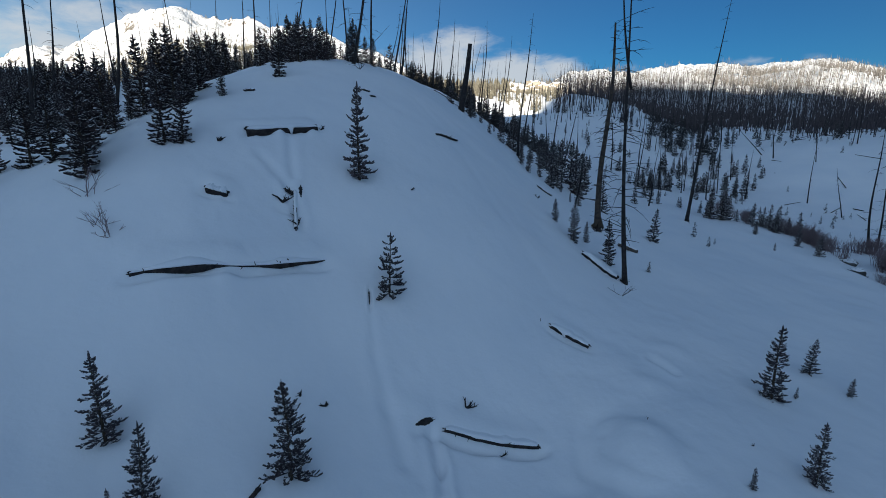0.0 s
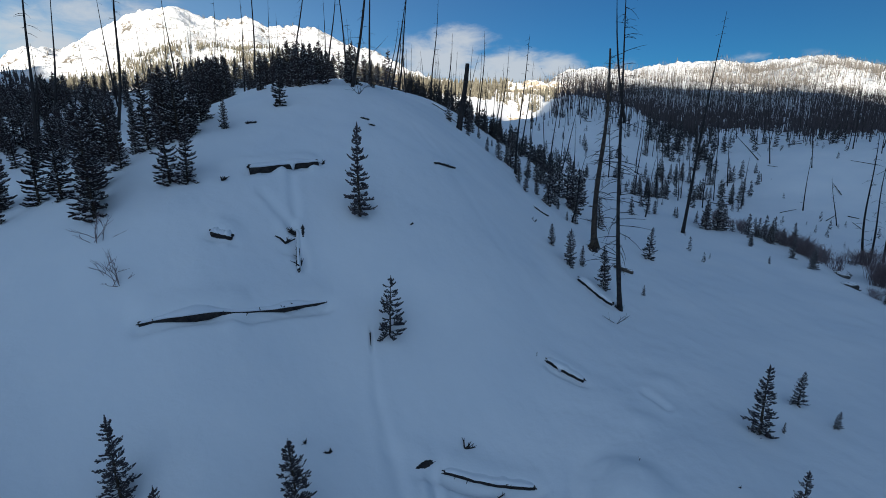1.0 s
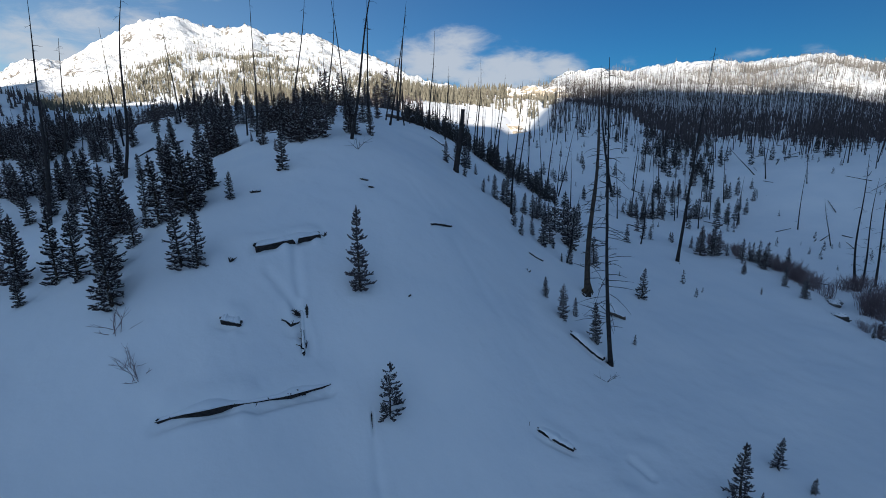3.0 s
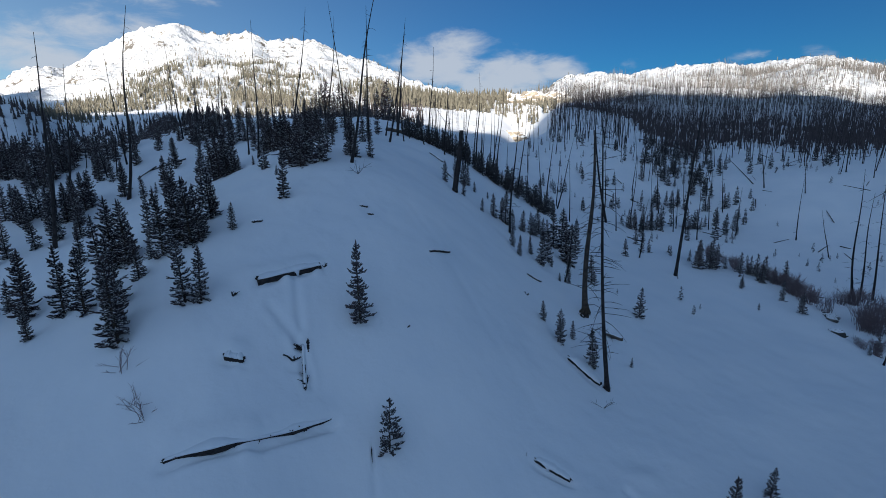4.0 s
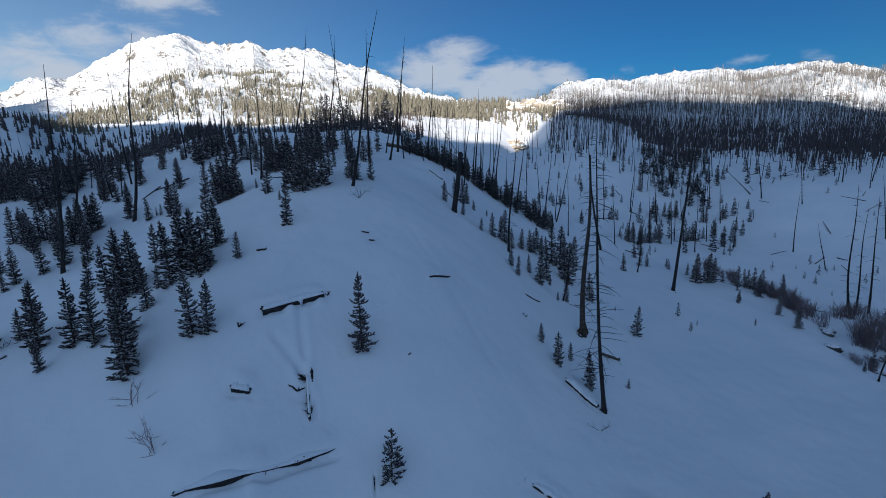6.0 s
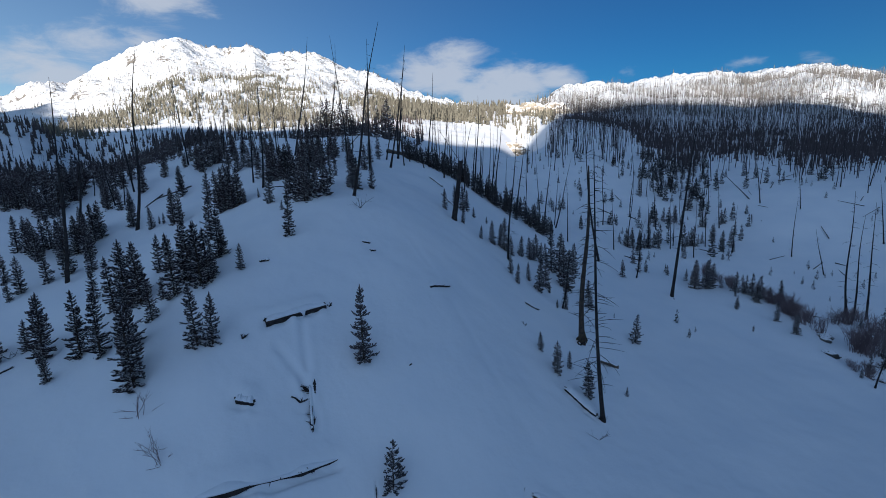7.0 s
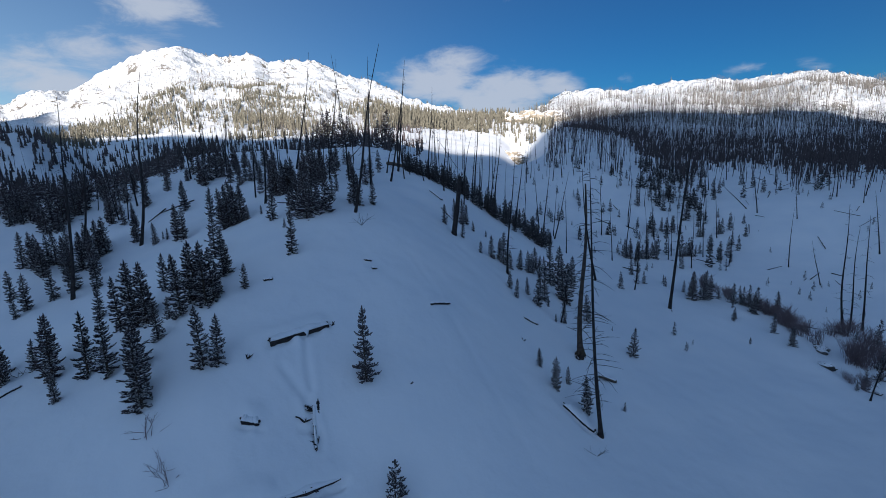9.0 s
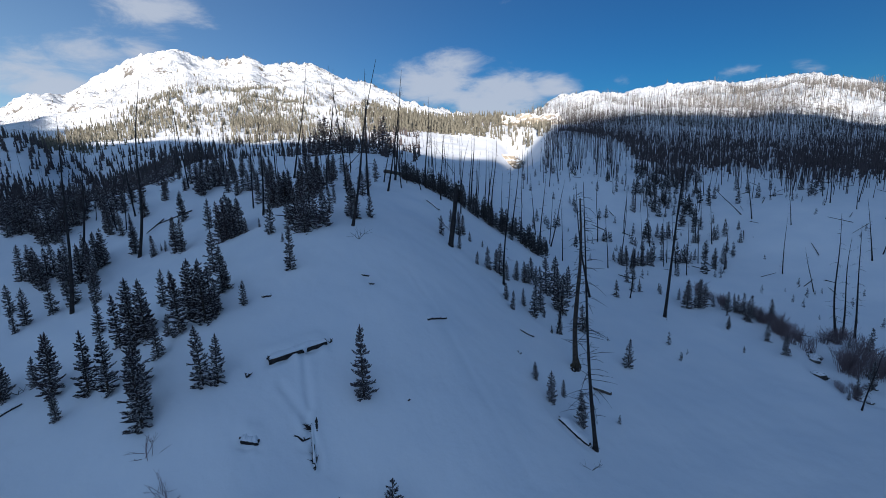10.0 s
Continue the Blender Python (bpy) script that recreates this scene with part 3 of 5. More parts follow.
UPPER_STAND = [(-54.3, 94.8, 5.3), (-64.6, 120.9, 3.4), (-47.3, 96, 5.3), (-49.3, 97.8, 5.2), (-47.4, 98.8, 5.4), (-46.9, 100.4, 5.7), (-52.5, 98.8, 3.1), (-53, 103.2,
    4.9), (-65, 121.1, 3.8), (-61.7, 122.8, 5.1), (-61.5, 125.9, 5.4), (-48.4, 108.6, 6.1), (-46.6, 109, 6.6), (-39.4, 93.6, 5.1), (-38.9, 95.7, 4.2), (-37.5, 95.1, 4.2),
    (-35.4, 94.1, 4.2), (-39.7, 104.1, 3.9), (-36.9, 103.1, 5.6), (-39.8, 109.4, 4.5), (-42.3, 96.5, 5.7), (-45.9, 100.9, 5.9), (-43.4, 102.4, 6), (-52.4, 110.2, 5.4),
    (-52.7, 114.5, 5.3), (-43.9, 108.6, 5.6), (-68.9, 133.4, 3.4), (-44.4, 115.2, 5), (-32.8, 96.1, 5.1), (-36.6, 105.4, 5)]
CREST_STAND = [(-20.7, 58, 4.2), (-26.6, 72.5, 1.4), (-23.7, 62.1, 1.3), (-26.1, 75.7, 6.1), (-25.6, 77.4, 6.7), (-24.6, 77, 6.9), (-29.8, 84.7, 5.8), (-23.8, 77.7, 7.1),
    (-17.5, 58.7, 5.2), (-15.8, 56.1, 5.4), (-16.4, 61.5, 4.3), (-20.8, 72.3, 6.3), (-20.3, 75.6, 6.5), (-20.7, 80.6, 6.9), (-20.4, 83.6, 6.2), (-14.1, 59.1, 4.8),
    (-14.4, 64.3, 3.7), (-15, 70, 2.7), (-18.8, 60.3, 3.4), (-20.2, 63, 2.7), (-18.1, 54.2, 1.2), (-25.4, 90.6, 7.2), (-26.3, 100.9, 6.1), (-25.6, 104.1, 5.6), (-21.7,
    97.7, 6.7), (-21.1, 99.1, 6.7), (-30, 110.8, 5.9), (-15.4, 84, 5.7), (-11.3, 63.6, 5.6), (-10.4, 62.5, 4.4), (-12.2, 79.5, 4.4), (-12.9, 91.3, 4.6)]
SKYLINE_STAND = [(-37.4, 187.5, 13.2), (-37.1, 200.1, 12.2), (-44.8, 191.3, 14), (-45.2, 200.8, 15.6), (-33.6, 204, 6.5), (-26.8, 182.4, 9.3), (-23.4, 180.8, 7.8), (-23.8, 213.9, 13), (-18.1, 191.3, 8.7), (-19.7, 190.1, 14.8), (-45.8, 216.7, 11.8), (-47.9, 194.7, 11.3), (-53.4, 208.4, 10.2), (-24.7, 199.3, 10.8), (-53.9, 200.1, 9.5), (-35.4, 184.4, 9.3), (-35.5, 204, 8.6), (-18.5, 215.7, 6.3)]
SNAG_FOOT = [(10.8, 45.7, 2.2), (12.1, 43.4, 3.6), (13.9, 45.6, 2.1), (14.7, 41.3, 4.1)]
SPUR_EDGE = [(-8.8, 64.3, 3.4), (1.2, 70.9, 3.2), (2.9, 76.9, 3.9), (3.9, 77.5, 4.4), (4.8, 79.4, 3.6), (3.8, 69.3, 2.3), (5.9, 77.7, 1.8), (8.1, 79.1, 1.2), (6.3, 67.4,
    2), (8.1, 68.9, 3.6), (10, 70, 5.1), (9.5, 70.5, 3.6), (11.1, 69.5, 3.2), (13, 72.5, 3.4), (14.4, 73.5, 3.8), (15.4, 74.7, 3.6), (16.4, 77.5, 4.1), (16.8, 75.5, 3.6),
    (18, 78.1, 3.2), (9.7, 60.9, 2.5), (10.4, 59.3, 2.7), (12.6, 63.5, 2.7), (13.9, 61.8, 4.8), (15.3, 64.9, 4.5), (15.6, 63.6, 1.5), (18.3, 74.2, 7), (19.9, 75.7, 7.8),
    (19.1, 70.2, 8.2), (19.8, 69.2, 6.9), (22.6, 77.5, 5.8), (17.1, 60.3, 3.5), (15.7, 59.2, 1.2)]
VALLEY_GROUP = [(21.4, 64.4, 4.2), (34.9, 87.1, 3.6), (39.9, 92.1, 3.1), (41.7, 92.8, 2.7), (46.1, 92.8, 2.2), (40.8, 97.3, 3.8), (43.5, 113.4, 2.2), (44.2, 109.7, 4.2),
    (45.5, 110.1, 3.6), (47.3, 110.3, 4.4), (48.7, 111.1, 3.7), (50.2, 111.8, 4.4), (52.4, 113.9, 4.2), (53.2, 113.4, 3.8), (55.8, 130.4, 2.5), (61.1, 133.9, 3.5), (66.2,
    139.7, 4.5), (66.6, 137.6, 5.3), (49.2, 133.2, 2.3), (75.2, 136, 3.6), (76.3, 135.7, 4.4), (80.9, 135.3, 4.4), (63.2, 119, 3.9), (64.5, 118.9, 5.4), (65.7, 118.9,
    3.2), (68.9, 122.7, 3.2), (73, 115.4, 2.4), (48.3, 86.1, 5.8), (51.3, 87.4, 5.5), (49, 90.8, 2.5), (86.4, 145.9, 2.9), (25.7, 57.3, 4.1)]
VALLEY = [(25.7, 56.6, 4.7), (35.0, 87.3, 3.7), (19.5, 43.8, 1.1), (46.8, 95.1, 1.9), (44.6, 112.0, 4.3), (46.5, 112.7, 4.5), (48.8, 113.9, 3.8),
    (52.1, 116.3, 4.3), (54.4, 117.3, 4.0), (49.4, 88.2, 5.4), (52.0, 87.9, 5.9), (51.0, 77.1, 2.1), (57.9, 82.3, 3.6), (66.8, 88.6, 3.2),
    (57.3, 71.3, 2.5), (58.4, 87.0, 2.3), (61.2, 83.6, 3.1), (47.0, 130.2, 4.1), (65.0, 156.2, 5.6), (76.9, 147.1, 6.3), (69.1, 139.6, 5.2)]
SNAGS = [(15.3, 38.6, 25.9, -3.0), (17.2, 52.5, 21.2, 0.2), (41.3, 80.3, 34.9, 2.7), (2.4, 67.5, 8.4, 1.1), (-44.9, 53.9, 23.5, 2.6), (-52.0, 66.0, 20.0, 3.5),
    (-45.1, 69.0, 25.9, 4.0), (-64.7, 88.5, 5.2, 0.7), (-10.4, 59.2, 20.4, 4.3), (-11.2, 79.9, 20.7, 0.8), (-30.3, 102.2, 23.5, 4.8),
    (-24.6, 109.5, 22.4, 3.2), (-9.0, 107.7, 23.8, 2.7), (5.8, 118.9, 14.5, 3.0), (-21.6, 113.5, 9.6, 10.0), (-10.8, 100.8, 12.0, 2.6),
    (-8.9, 90.2, 19.1, 3.6), (-2.1, 106.4, 19.8, 1.7), (9.0, 119.0, 21.0, 1.1), (13.5, 123.0, 16.5, 1.7)]
VALLEY_SNAGS = [(10.1, 66.1, 17.8, 1.4), (24.5, 110.1, 17.4, 1.7), (27.6, 111.9, 16.3, 3.3), (37.8, 87.7, 11.5, 1.0), (59.5, 108.4, 13.1, -0.2),
    (72.1, 114.4, 11.9, 0.3), (73.8, 81.1, 22.4, -1.6), (73.1, 78.7, 18.8, -0.7), (75.4, 78.7, 20.9, -1.5), (55.7, 54.4, 8.8, 1.9),
    (83.2, 99.0, 10.3, -3.0), (104.5, 109.0, 15.2, -3.2), (16.6, 60.0, 8.9, 1.3), (60.4, 131.3, 16.2, -1.9), (79.3, 133.3, 14.8, -1.6),
    (59.6, 114.3, 14.4, -1.5), (95.8, 141.8, 17.1, -3.2), (100.5, 131.5, 11.3, -2.0), (13.4, 112.8, 19.3, 1.7), (16.6, 102.3, 18.5, 2.0),
    (8.8, 126.0, 17.6, 1.2), (1.2, 98.8, 14.0, 1.1)]

PLAIN = "dark young pine with snow clumps standing alone on the snow slope"
STAND = "dark young conifer dusted with snow in a dense stand"
rng = random.Random(5)
MODELS = {}
for key, args in {"spruce": [(51, 6.0, 0.185, 21, 7, NEEDLES, "dark spruce standing alone on the snow slope", "lone young conifers", 0.0105)],
                  "stand": [(n, 6.0, w, 25, 3, FROSTED, STAND, "conifer stand on the hill", 0.0165) for n, w in ((4, 0.19), (5, 0.175), (6, 0.205), (7, 0.18))],
                  "far": [(n, 5.0, 0.21, 17, 2, FROSTED, "small dark conifer in the snowy valley", "valley conifers", 0.021) for n in (8, 9, 10)],
                  "mid": [(n, 5.0, 0.19, 15, 0, FROSTED, "dark conifer on the hill", "valley conifers", 0.026) for n in (41, 42, 43)],
                  "tiny": [(n, 5.0, 0.24, 9, 0, NEEDLES, "seedling conifer in the snow", "valley conifers", 0.034) for n in (31, 32, 33)],
                  "front": [(n, 4.0, w, 19, 8, NEEDLES, PLAIN, "lone young conifers", 0.0098, 0.85) for n, w in ((1, 0.2), (2, 0.225), (3, 0.19), (11, 0.23))],
                  "broad": [(61, 4.0, 0.36, 9, 8, NEEDLES, PLAIN, "lone young conifers", 0.0155, 0.9)]}.items():
    MODELS[key] = [(make_conifer(*a), a[1]) for a in args]


def plant_all(key, spots):
    return list(plant(MODELS[key], spots, rng, 0.0 if key in ("front", "broad", "spruce") else 0.05))


plant_all("front", FRONT[:10])
plant_all("broad", FRONT[11:])
plant_all("spruce", FRONT[10:11])
CROWDED = []
for spots, most in ((NEAR_STAND, 5.8), (MID_STAND, 5.0), (BROW_STAND, 5.2), (UPPER_STAND, 5.0), (CREST_STAND, 4.9), (SPUR_EDGE, 6.5), (SNAG_FOOT, 20)):
    # few outgrow the rest of their stand; the tallest have a neighbour close behind
    plant_all("stand", [(x, y, h if h < most else most + 0.3 * (h - most)) for x, y, h in spots])
    CROWDED += [(x * 1.045, y * 1.045, 0.9 * most) for x, y, h in spots if h > most + 0.2 and spots is not SPUR_EDGE]
plant_all("stand", [(-15.2, 47.2, 4.7)])
CROWDED += [(x + rng.uniform(-1.4, 1.4), y + rng.uniform(-1.4, 1.4), min(h, 4.6) * rng.uniform(0.6, 0.95)) for x, y, h in CREST_STAND[3:16] * 2 + UPPER_STAND[2:8]] + SKYLINE_STAND
plant_all("far", [(x, y, h) for x, y, h in VALLEY if all((x - p) ** 2 + (y - q) ** 2 > 2.5 for p, q, _ in VALLEY_GROUP)])
plant_all("far", VALLEY_GROUP)
CREEKSIDE = [(52.1, 88.6, 5.9), (53.7, 89.7, 4.9), (51.3, 91.8, 3.6), (55.3, 89.4, 2.4), (57.3, 87.6, 4.2), (59.3, 88.7, 3.6), (59.2, 87.5, 3.8), (59.5, 86.4, 4.6), (58.1, 82.7, 4.2), (60.3, 85.0, 4.8), (52.0, 78.3, 2.2),
             (55.0, 84.0, 1.5), (65.1, 86.0, 4.6), (56.4, 74.5, 3.6), (56.3, 69.5, 3.6), (72.4, 72.3, 4.6), (62.2, 60.3, 4.6), (58.7, 58.6, 3.4), (56.0, 56.9, 1.6), (48.8, 68.7, 1.2), (70.7, 74.4, 2.1)]
FAR_LEFT = [(-75.3, 95.7, 5.2), (-80.6, 95.0, 5.2), (-81.7, 93.7, 5.1), (-84.3, 93.8, 4.8), (-88.0, 94.4, 5.1), (-78.9, 95.8, 4.9), (-76.3, 95.7, 5.2), (-76.7, 100.4, 5.7), (-78.2, 104.5, 4.9)]
CROWDED += FAR_LEFT
plant_all("far", CREEKSIDE)


def make_snag(seed, x, y, tall, lean, radius, boughs, mat, label, bushy=1.0, taper=0.9):
    """A fire-killed tree: bare leaning trunk with stubs and thin drooping dead boughs."""
    rng = random.Random(seed)
    z = floor_at(x, y)
    snag = tagged(new("dead_tree"), label, "dead tree", "fire-killed trees")
    snag.matrix_world = pose(x, y, z)
    trunk = Geo()
    wob = [rng.uniform(-1, 1) * 0.012 * tall for _ in range(4)]
    axis = lambda h: np.array([lean * h + wob[0] * math.sin(3 * h) + wob[1] * math.sin(7 * h), wob[2] * math.sin(3.5 * h) + wob[3] * math.sin(6 * h), tall * h])
    hs = np.linspace(-0.02, 1, 14)
    trunk.tube([axis(h) for h in hs], [radius * ((1 - taper * max(h, 0)) + 0.35 * math.exp(-max(h, 0) * 40)) * rng.uniform(0.92, 1.08) for h in hs], 8)
    part("trunk", trunk, mat, snag)
    for b in range(boughs):
        g = Geo()
        h = rng.uniform(0.14, 0.97)
        turn, long = rng.uniform(0, 6.28), bushy * rng.uniform(0.35, 1.0) * min(2.2, 0.09 * tall) * (1.15 - 0.75 * h)
        out = np.array([math.cos(turn), math.sin(turn), 0])
        base, rise = axis(h), rng.uniform(-0.2, 0.45)
        bow = rng.uniform(-0.75, -0.05)
        pts = [base + out * long * s + np.array([0, 0, long * (rise * s + bow * s * s)]) for s in (0, 0.4, 0.75, 1.0)]
        thin = radius * 0.12 * (1.1 - 0.6 * h) + 0.011
        g.tube(pts, [thin, thin * 0.8, thin * 0.55, thin * 0.25], 3)
        if long > 0.8:
            side = np.array([-out[1], out[0], -0.3]) * rng.choice((-1, 1))
            g.tube([pts[1], pts[1] + (0.6 * out + 0.5 * side) * long * 0.45], [thin * 0.6, thin * 0.2], 3)
        part("bough", g, mat, snag)
    return snag


def add_fork(snag, at, foot, top):
    """A second stem that parts from the trunk."""
    g = Geo()
    s = np.linspace(0, 1, 7)[:, None]
    g.tube(np.array(at) * (1 - s) + np.array(top) * s + np.array([-0.5, 0, 0]) * np.sin(np.pi * s) * 0.5, [foot * (1 - 0.85 * q[0]) for q in s], 6)
    part("forked_stem", g, CHAR, snag)


def add_torn_foot(snag, radius):
    """The splintered, upturned foot of a broken trunk."""
    rg = random.Random(8)
    for k in range(11):
        g, a = Geo(), 0.57 * k + rg.uniform(-0.2, 0.2)
        out = np.array([math.cos(a), math.sin(a), 0])
        long = rg.uniform(0.5, 1.15)
        g.tube([out * radius * 0.6 + (0, 0, rg.uniform(0.7, 1.5)), out * radius * 1.25 + (0, 0, 0.45), out * (radius + 0.5 * long) + (-0.25, 0, rg.uniform(-0.1, 0.25))], [0.08, 0.15, 0.04], 5)
        part("torn_root", g, BARK, snag, "splintered reddish-brown root")


for n, (x, y, tall, lean) in enumerate(SNAGS):
    snag = make_snag(100 + n, x, y, tall, -1.7 if n == 0 else lean, (0.21, 0.36, 0.28, 0.4)[n] if n < 4 else 0.007 * tall + 0.05, 95 if n == 0 else 60 if n == 1 else 40 if n == 2 else 8 if n == 3 else 18,
              BROWN_WOOD if n == 1 else GREY_WOOD if n == 14 else CHAR, "tall fire-blackened dead tree with bare broken boughs" if n != 1 else "weathered grey-brown dead tree with peeling bark and torn roots", 1.45 if n == 0 else 1.35 if n == 1 else 1.0, 0.74 if n == 1 else 0.3 if n == 3 else 0.9)
    if n == 0:
        add_fork(snag, (-0.95, 0, 0.6 * tall), 0.11, (-2.25, 0.3, tall * 0.98))
    if n == 1:
        add_torn_foot(snag, 0.36)
make_snag(191, 95.6, 146.9, 9.5, -10.0, 0.16, 3, CHAR, "long thin dead trunk leaning low over the far slope")
for n, (x, y, tall, lean) in enumerate(VALLEY_SNAGS):
    make_snag(200 + n, x, y, tall, lean, 0.0065 * tall + 0.05, 24, CHAR, "thin fire-killed tree trunk standing in valley snow")


def sown(seed, count, az0, az1, r0, r1, low, high, keep, gap=0.8):
    """Spots for repeats: place and height, thinned where keep says so."""
    rg, out = random.Random(seed), []
    while len(out) < count:
        az, r = radians(rg.uniform(az0, az1)), rg.uniform(r0, r1)
        x, y = r * math.sin(az), r * math.cos(az)
        if rg.random() < keep(x, y) and all((x - p) ** 2 + (y - q) ** 2 > gap * gap for p, q, _ in out):
            out.append((x, y, rg.uniform(low, high)))
    return out


def thicket(name, spots, label, mat, kinds=None, height=5.0):
    """Trees too many to pick apart, joined into one mesh."""
    v, f, n = [], [], 0
    for k, (x, y, tall) in enumerate(spots):
        shape, faces = SHAPES[kinds[k % len(kinds)] if kinds else (41 if tall > 2.5 else 31) + k % 3]
        q, a = tall / height, rng.uniform(0, 6.28)
        turn = np.array([[math.cos(a), -math.sin(a), 0], [math.sin(a), math.cos(a), 0], [0, 0, 1]]) * q
        v.append(shape @ turn.T + (x, y, floor_at(x, y) - 0.1))
        f += [tuple(n + i for i in face) for face in faces]
        n += len(shape)
    me = bpy.data.meshes.new(name)
    me.from_pydata(np.concatenate(v).tolist(), [], f)
    me.materials.append(mat)
    return tagged(new(name, me), label, "conifers", kind="stuff")


blot = lambda x, y, size, seed: 0.5 + 0.5 * float(fractal(np.array([x]), np.array([y]), size, 2, seed)[0])
CROWDED += sown(20, 12, -22, -7, 80, 112, 2.4, 4.6, lambda x, y: blot(x, y, 10, 72), 1.3)
thicket("crowded_conifers", CROWDED, "dark young conifers crowding between the stand's trees", FROSTED, (8, 9, 10), 5.0)
thicket("spur_thicket", sown(13, 175, -4, 13.5, 90, 124, 2.2, 4.8, lambda x, y: 1.0 if abs(y - 113 + 0.42 * (x + 6)) < 5 else 0.0, 0.6), "dark young conifers crowding behind the spur's crest", DARK_NEEDLES)
thicket("valley_saplings", sown(15, 90, 12, 48, 66, 200, 0.5, 2.2, lambda x, y: (blot(x, y, 22, 73) ** 2 + 0.05) * (1 if x * x + y * y > 105 ** 2 else 0.15)) + sown(16, 34, 14, 40, 120, 215, 3, 6, lambda x, y: max(0, 2 * blot(x, y, 25, 74) - 0.8)) + sown(24, 80, 10, 25, 100, 235, 1.2, 4, lambda x, y: blot(x, y, 14, 79) ** 2) + sown(29, 85, 22.5, 29, 165, 235, 2.5, 6, lambda x, y: blot(x, y, 16, 56)) + sown(19, 30, 23, 34, 125, 215, 3, 6.5, lambda x, y: blot(x, y, 12, 76)), "scattered small conifers on the valley snow", DARK_NEEDLES)
thicket("upper_thicket", sown(18, 210, -50, -28, 114, 170, 3, 5.4, lambda x, y: 1.0 if x < -66 + 0.25 * max(0, y - 105) + 3 * blot(x, y, 6, 78) else 0.0, 1.0), "dense dark young conifers along the hill's brow", FROSTED)
for key in MODELS:
    for model, _ in MODELS[key]:
        for o in (*model.children_recursive, model):
            bpy.data.objects.remove(o)

POLES = [make_snag(300 + n, 0, 0, 14, 0.35 * (n - 3), 0.13, 9, CHAR, "thin fire-killed tree trunk standing in valley snow") for n in range(7)]
for n, (x, y, tall) in enumerate(sown(21, 105, 10, 49, 105, 240, 9, 19, lambda x, y: (0.1 + 0.9 * ramp(np.hypot(x, y), 130, 200)) * (0.1 if 0.58 < x / y < 0.82 and math.hypot(x, y) < 215 else 1.0)) + sown(22, 18, -46, -9, 72, 150, 9, 21, lambda x, y: 0.8)
                                + sown(23, 26, -6, 14, 95, 150, 8, 17, lambda x, y: 0.8)):
    q = tall / 14
    copy_thing(POLES[n % 7], pose(x, y, floor_at(x, y) - 0.2, rng.gauss(0, 3), rng.gauss(0, 3), rng.uniform(0, 360)) @ Matrix.Diagonal((0.5 + 0.5 * q, 0.5 + 0.5 * q, q, 1)))
for model in POLES:
    for o in (*model.children_recursive, model):
        bpy.data.objects.remove(o)


# ---- far woods ----
def scatter(seed, count, az0, az1, r0, r1, keep, even=True):
    rg = np.random.default_rng(seed)
    az, r = np.radians(rg.uniform(az0, az1, count)), (np.sqrt(rg.uniform(r0 * r0, r1 * r1, count)) if even else rg.uniform(r0, r1, count))
    x, y = r * np.sin(az), r * np.cos(az)
    ok = rg.random(count) < keep(x, y, r, np.degrees(az))
    x, y = x[ok], y[ok]
    return x, y, floors(x, y), rg


def poles(name, x, y, z, rg, low, high, thick, mat, label):
    """Many bare trunks in one mesh: three-sided, tapered, each with a few boughs."""
    v, f, n = [], [], 0
    for px, py, pz in zip(x, y, z):
        tall, rad = rg.uniform(low, high), thick * rg.uniform(0.7, 1.3)
        lx, ly = rg.normal(0, 0.045, 2) * tall
        if rg.random() < 0.06:
            lx, ly = rg.normal(0, 0.3, 2) * tall
        a = rg.uniform(0, 2) + np.array([0, 2.094, 4.189])
        low_ring = np.stack([px + rad * np.cos(a), py + rad * np.sin(a), np.full(3, pz - 0.5)], -1)
        top_ring = np.stack([px + lx + 0.25 * rad * np.cos(a), py + ly + 0.25 * rad * np.sin(a), np.full(3, pz + tall)], -1)
        v += [low_ring, top_ring]
        f += [(n + k, n + (k + 1) % 3, n + 3 + (k + 1) % 3, n + 3 + k) for k in range(3)]
        n += 6
        for _ in range(5):
            h, t, w = rg.uniform(0.3, 0.95), rg.uniform(0, 6.28), rg.uniform(0.5, 1.3)
            c = np.array([px + lx * h, py + ly * h, pz + tall * h])
            d = np.array([math.cos(t) * w, math.sin(t) * w, rg.uniform(-0.5, 0.2)])
            v.append(np.array([c + (0, 0, rad * 0.35), c - (0, 0, rad * 0.35), c + d]))
            f.append((n, n + 1, n + 2))
            n += 3
    me = bpy.data.meshes.new(name)
    me.from_pydata(np.concatenate(v).tolist(), [], f)
    me.materials.append(mat)
    return tagged(new(name, me), label, "forest", kind="stuff")


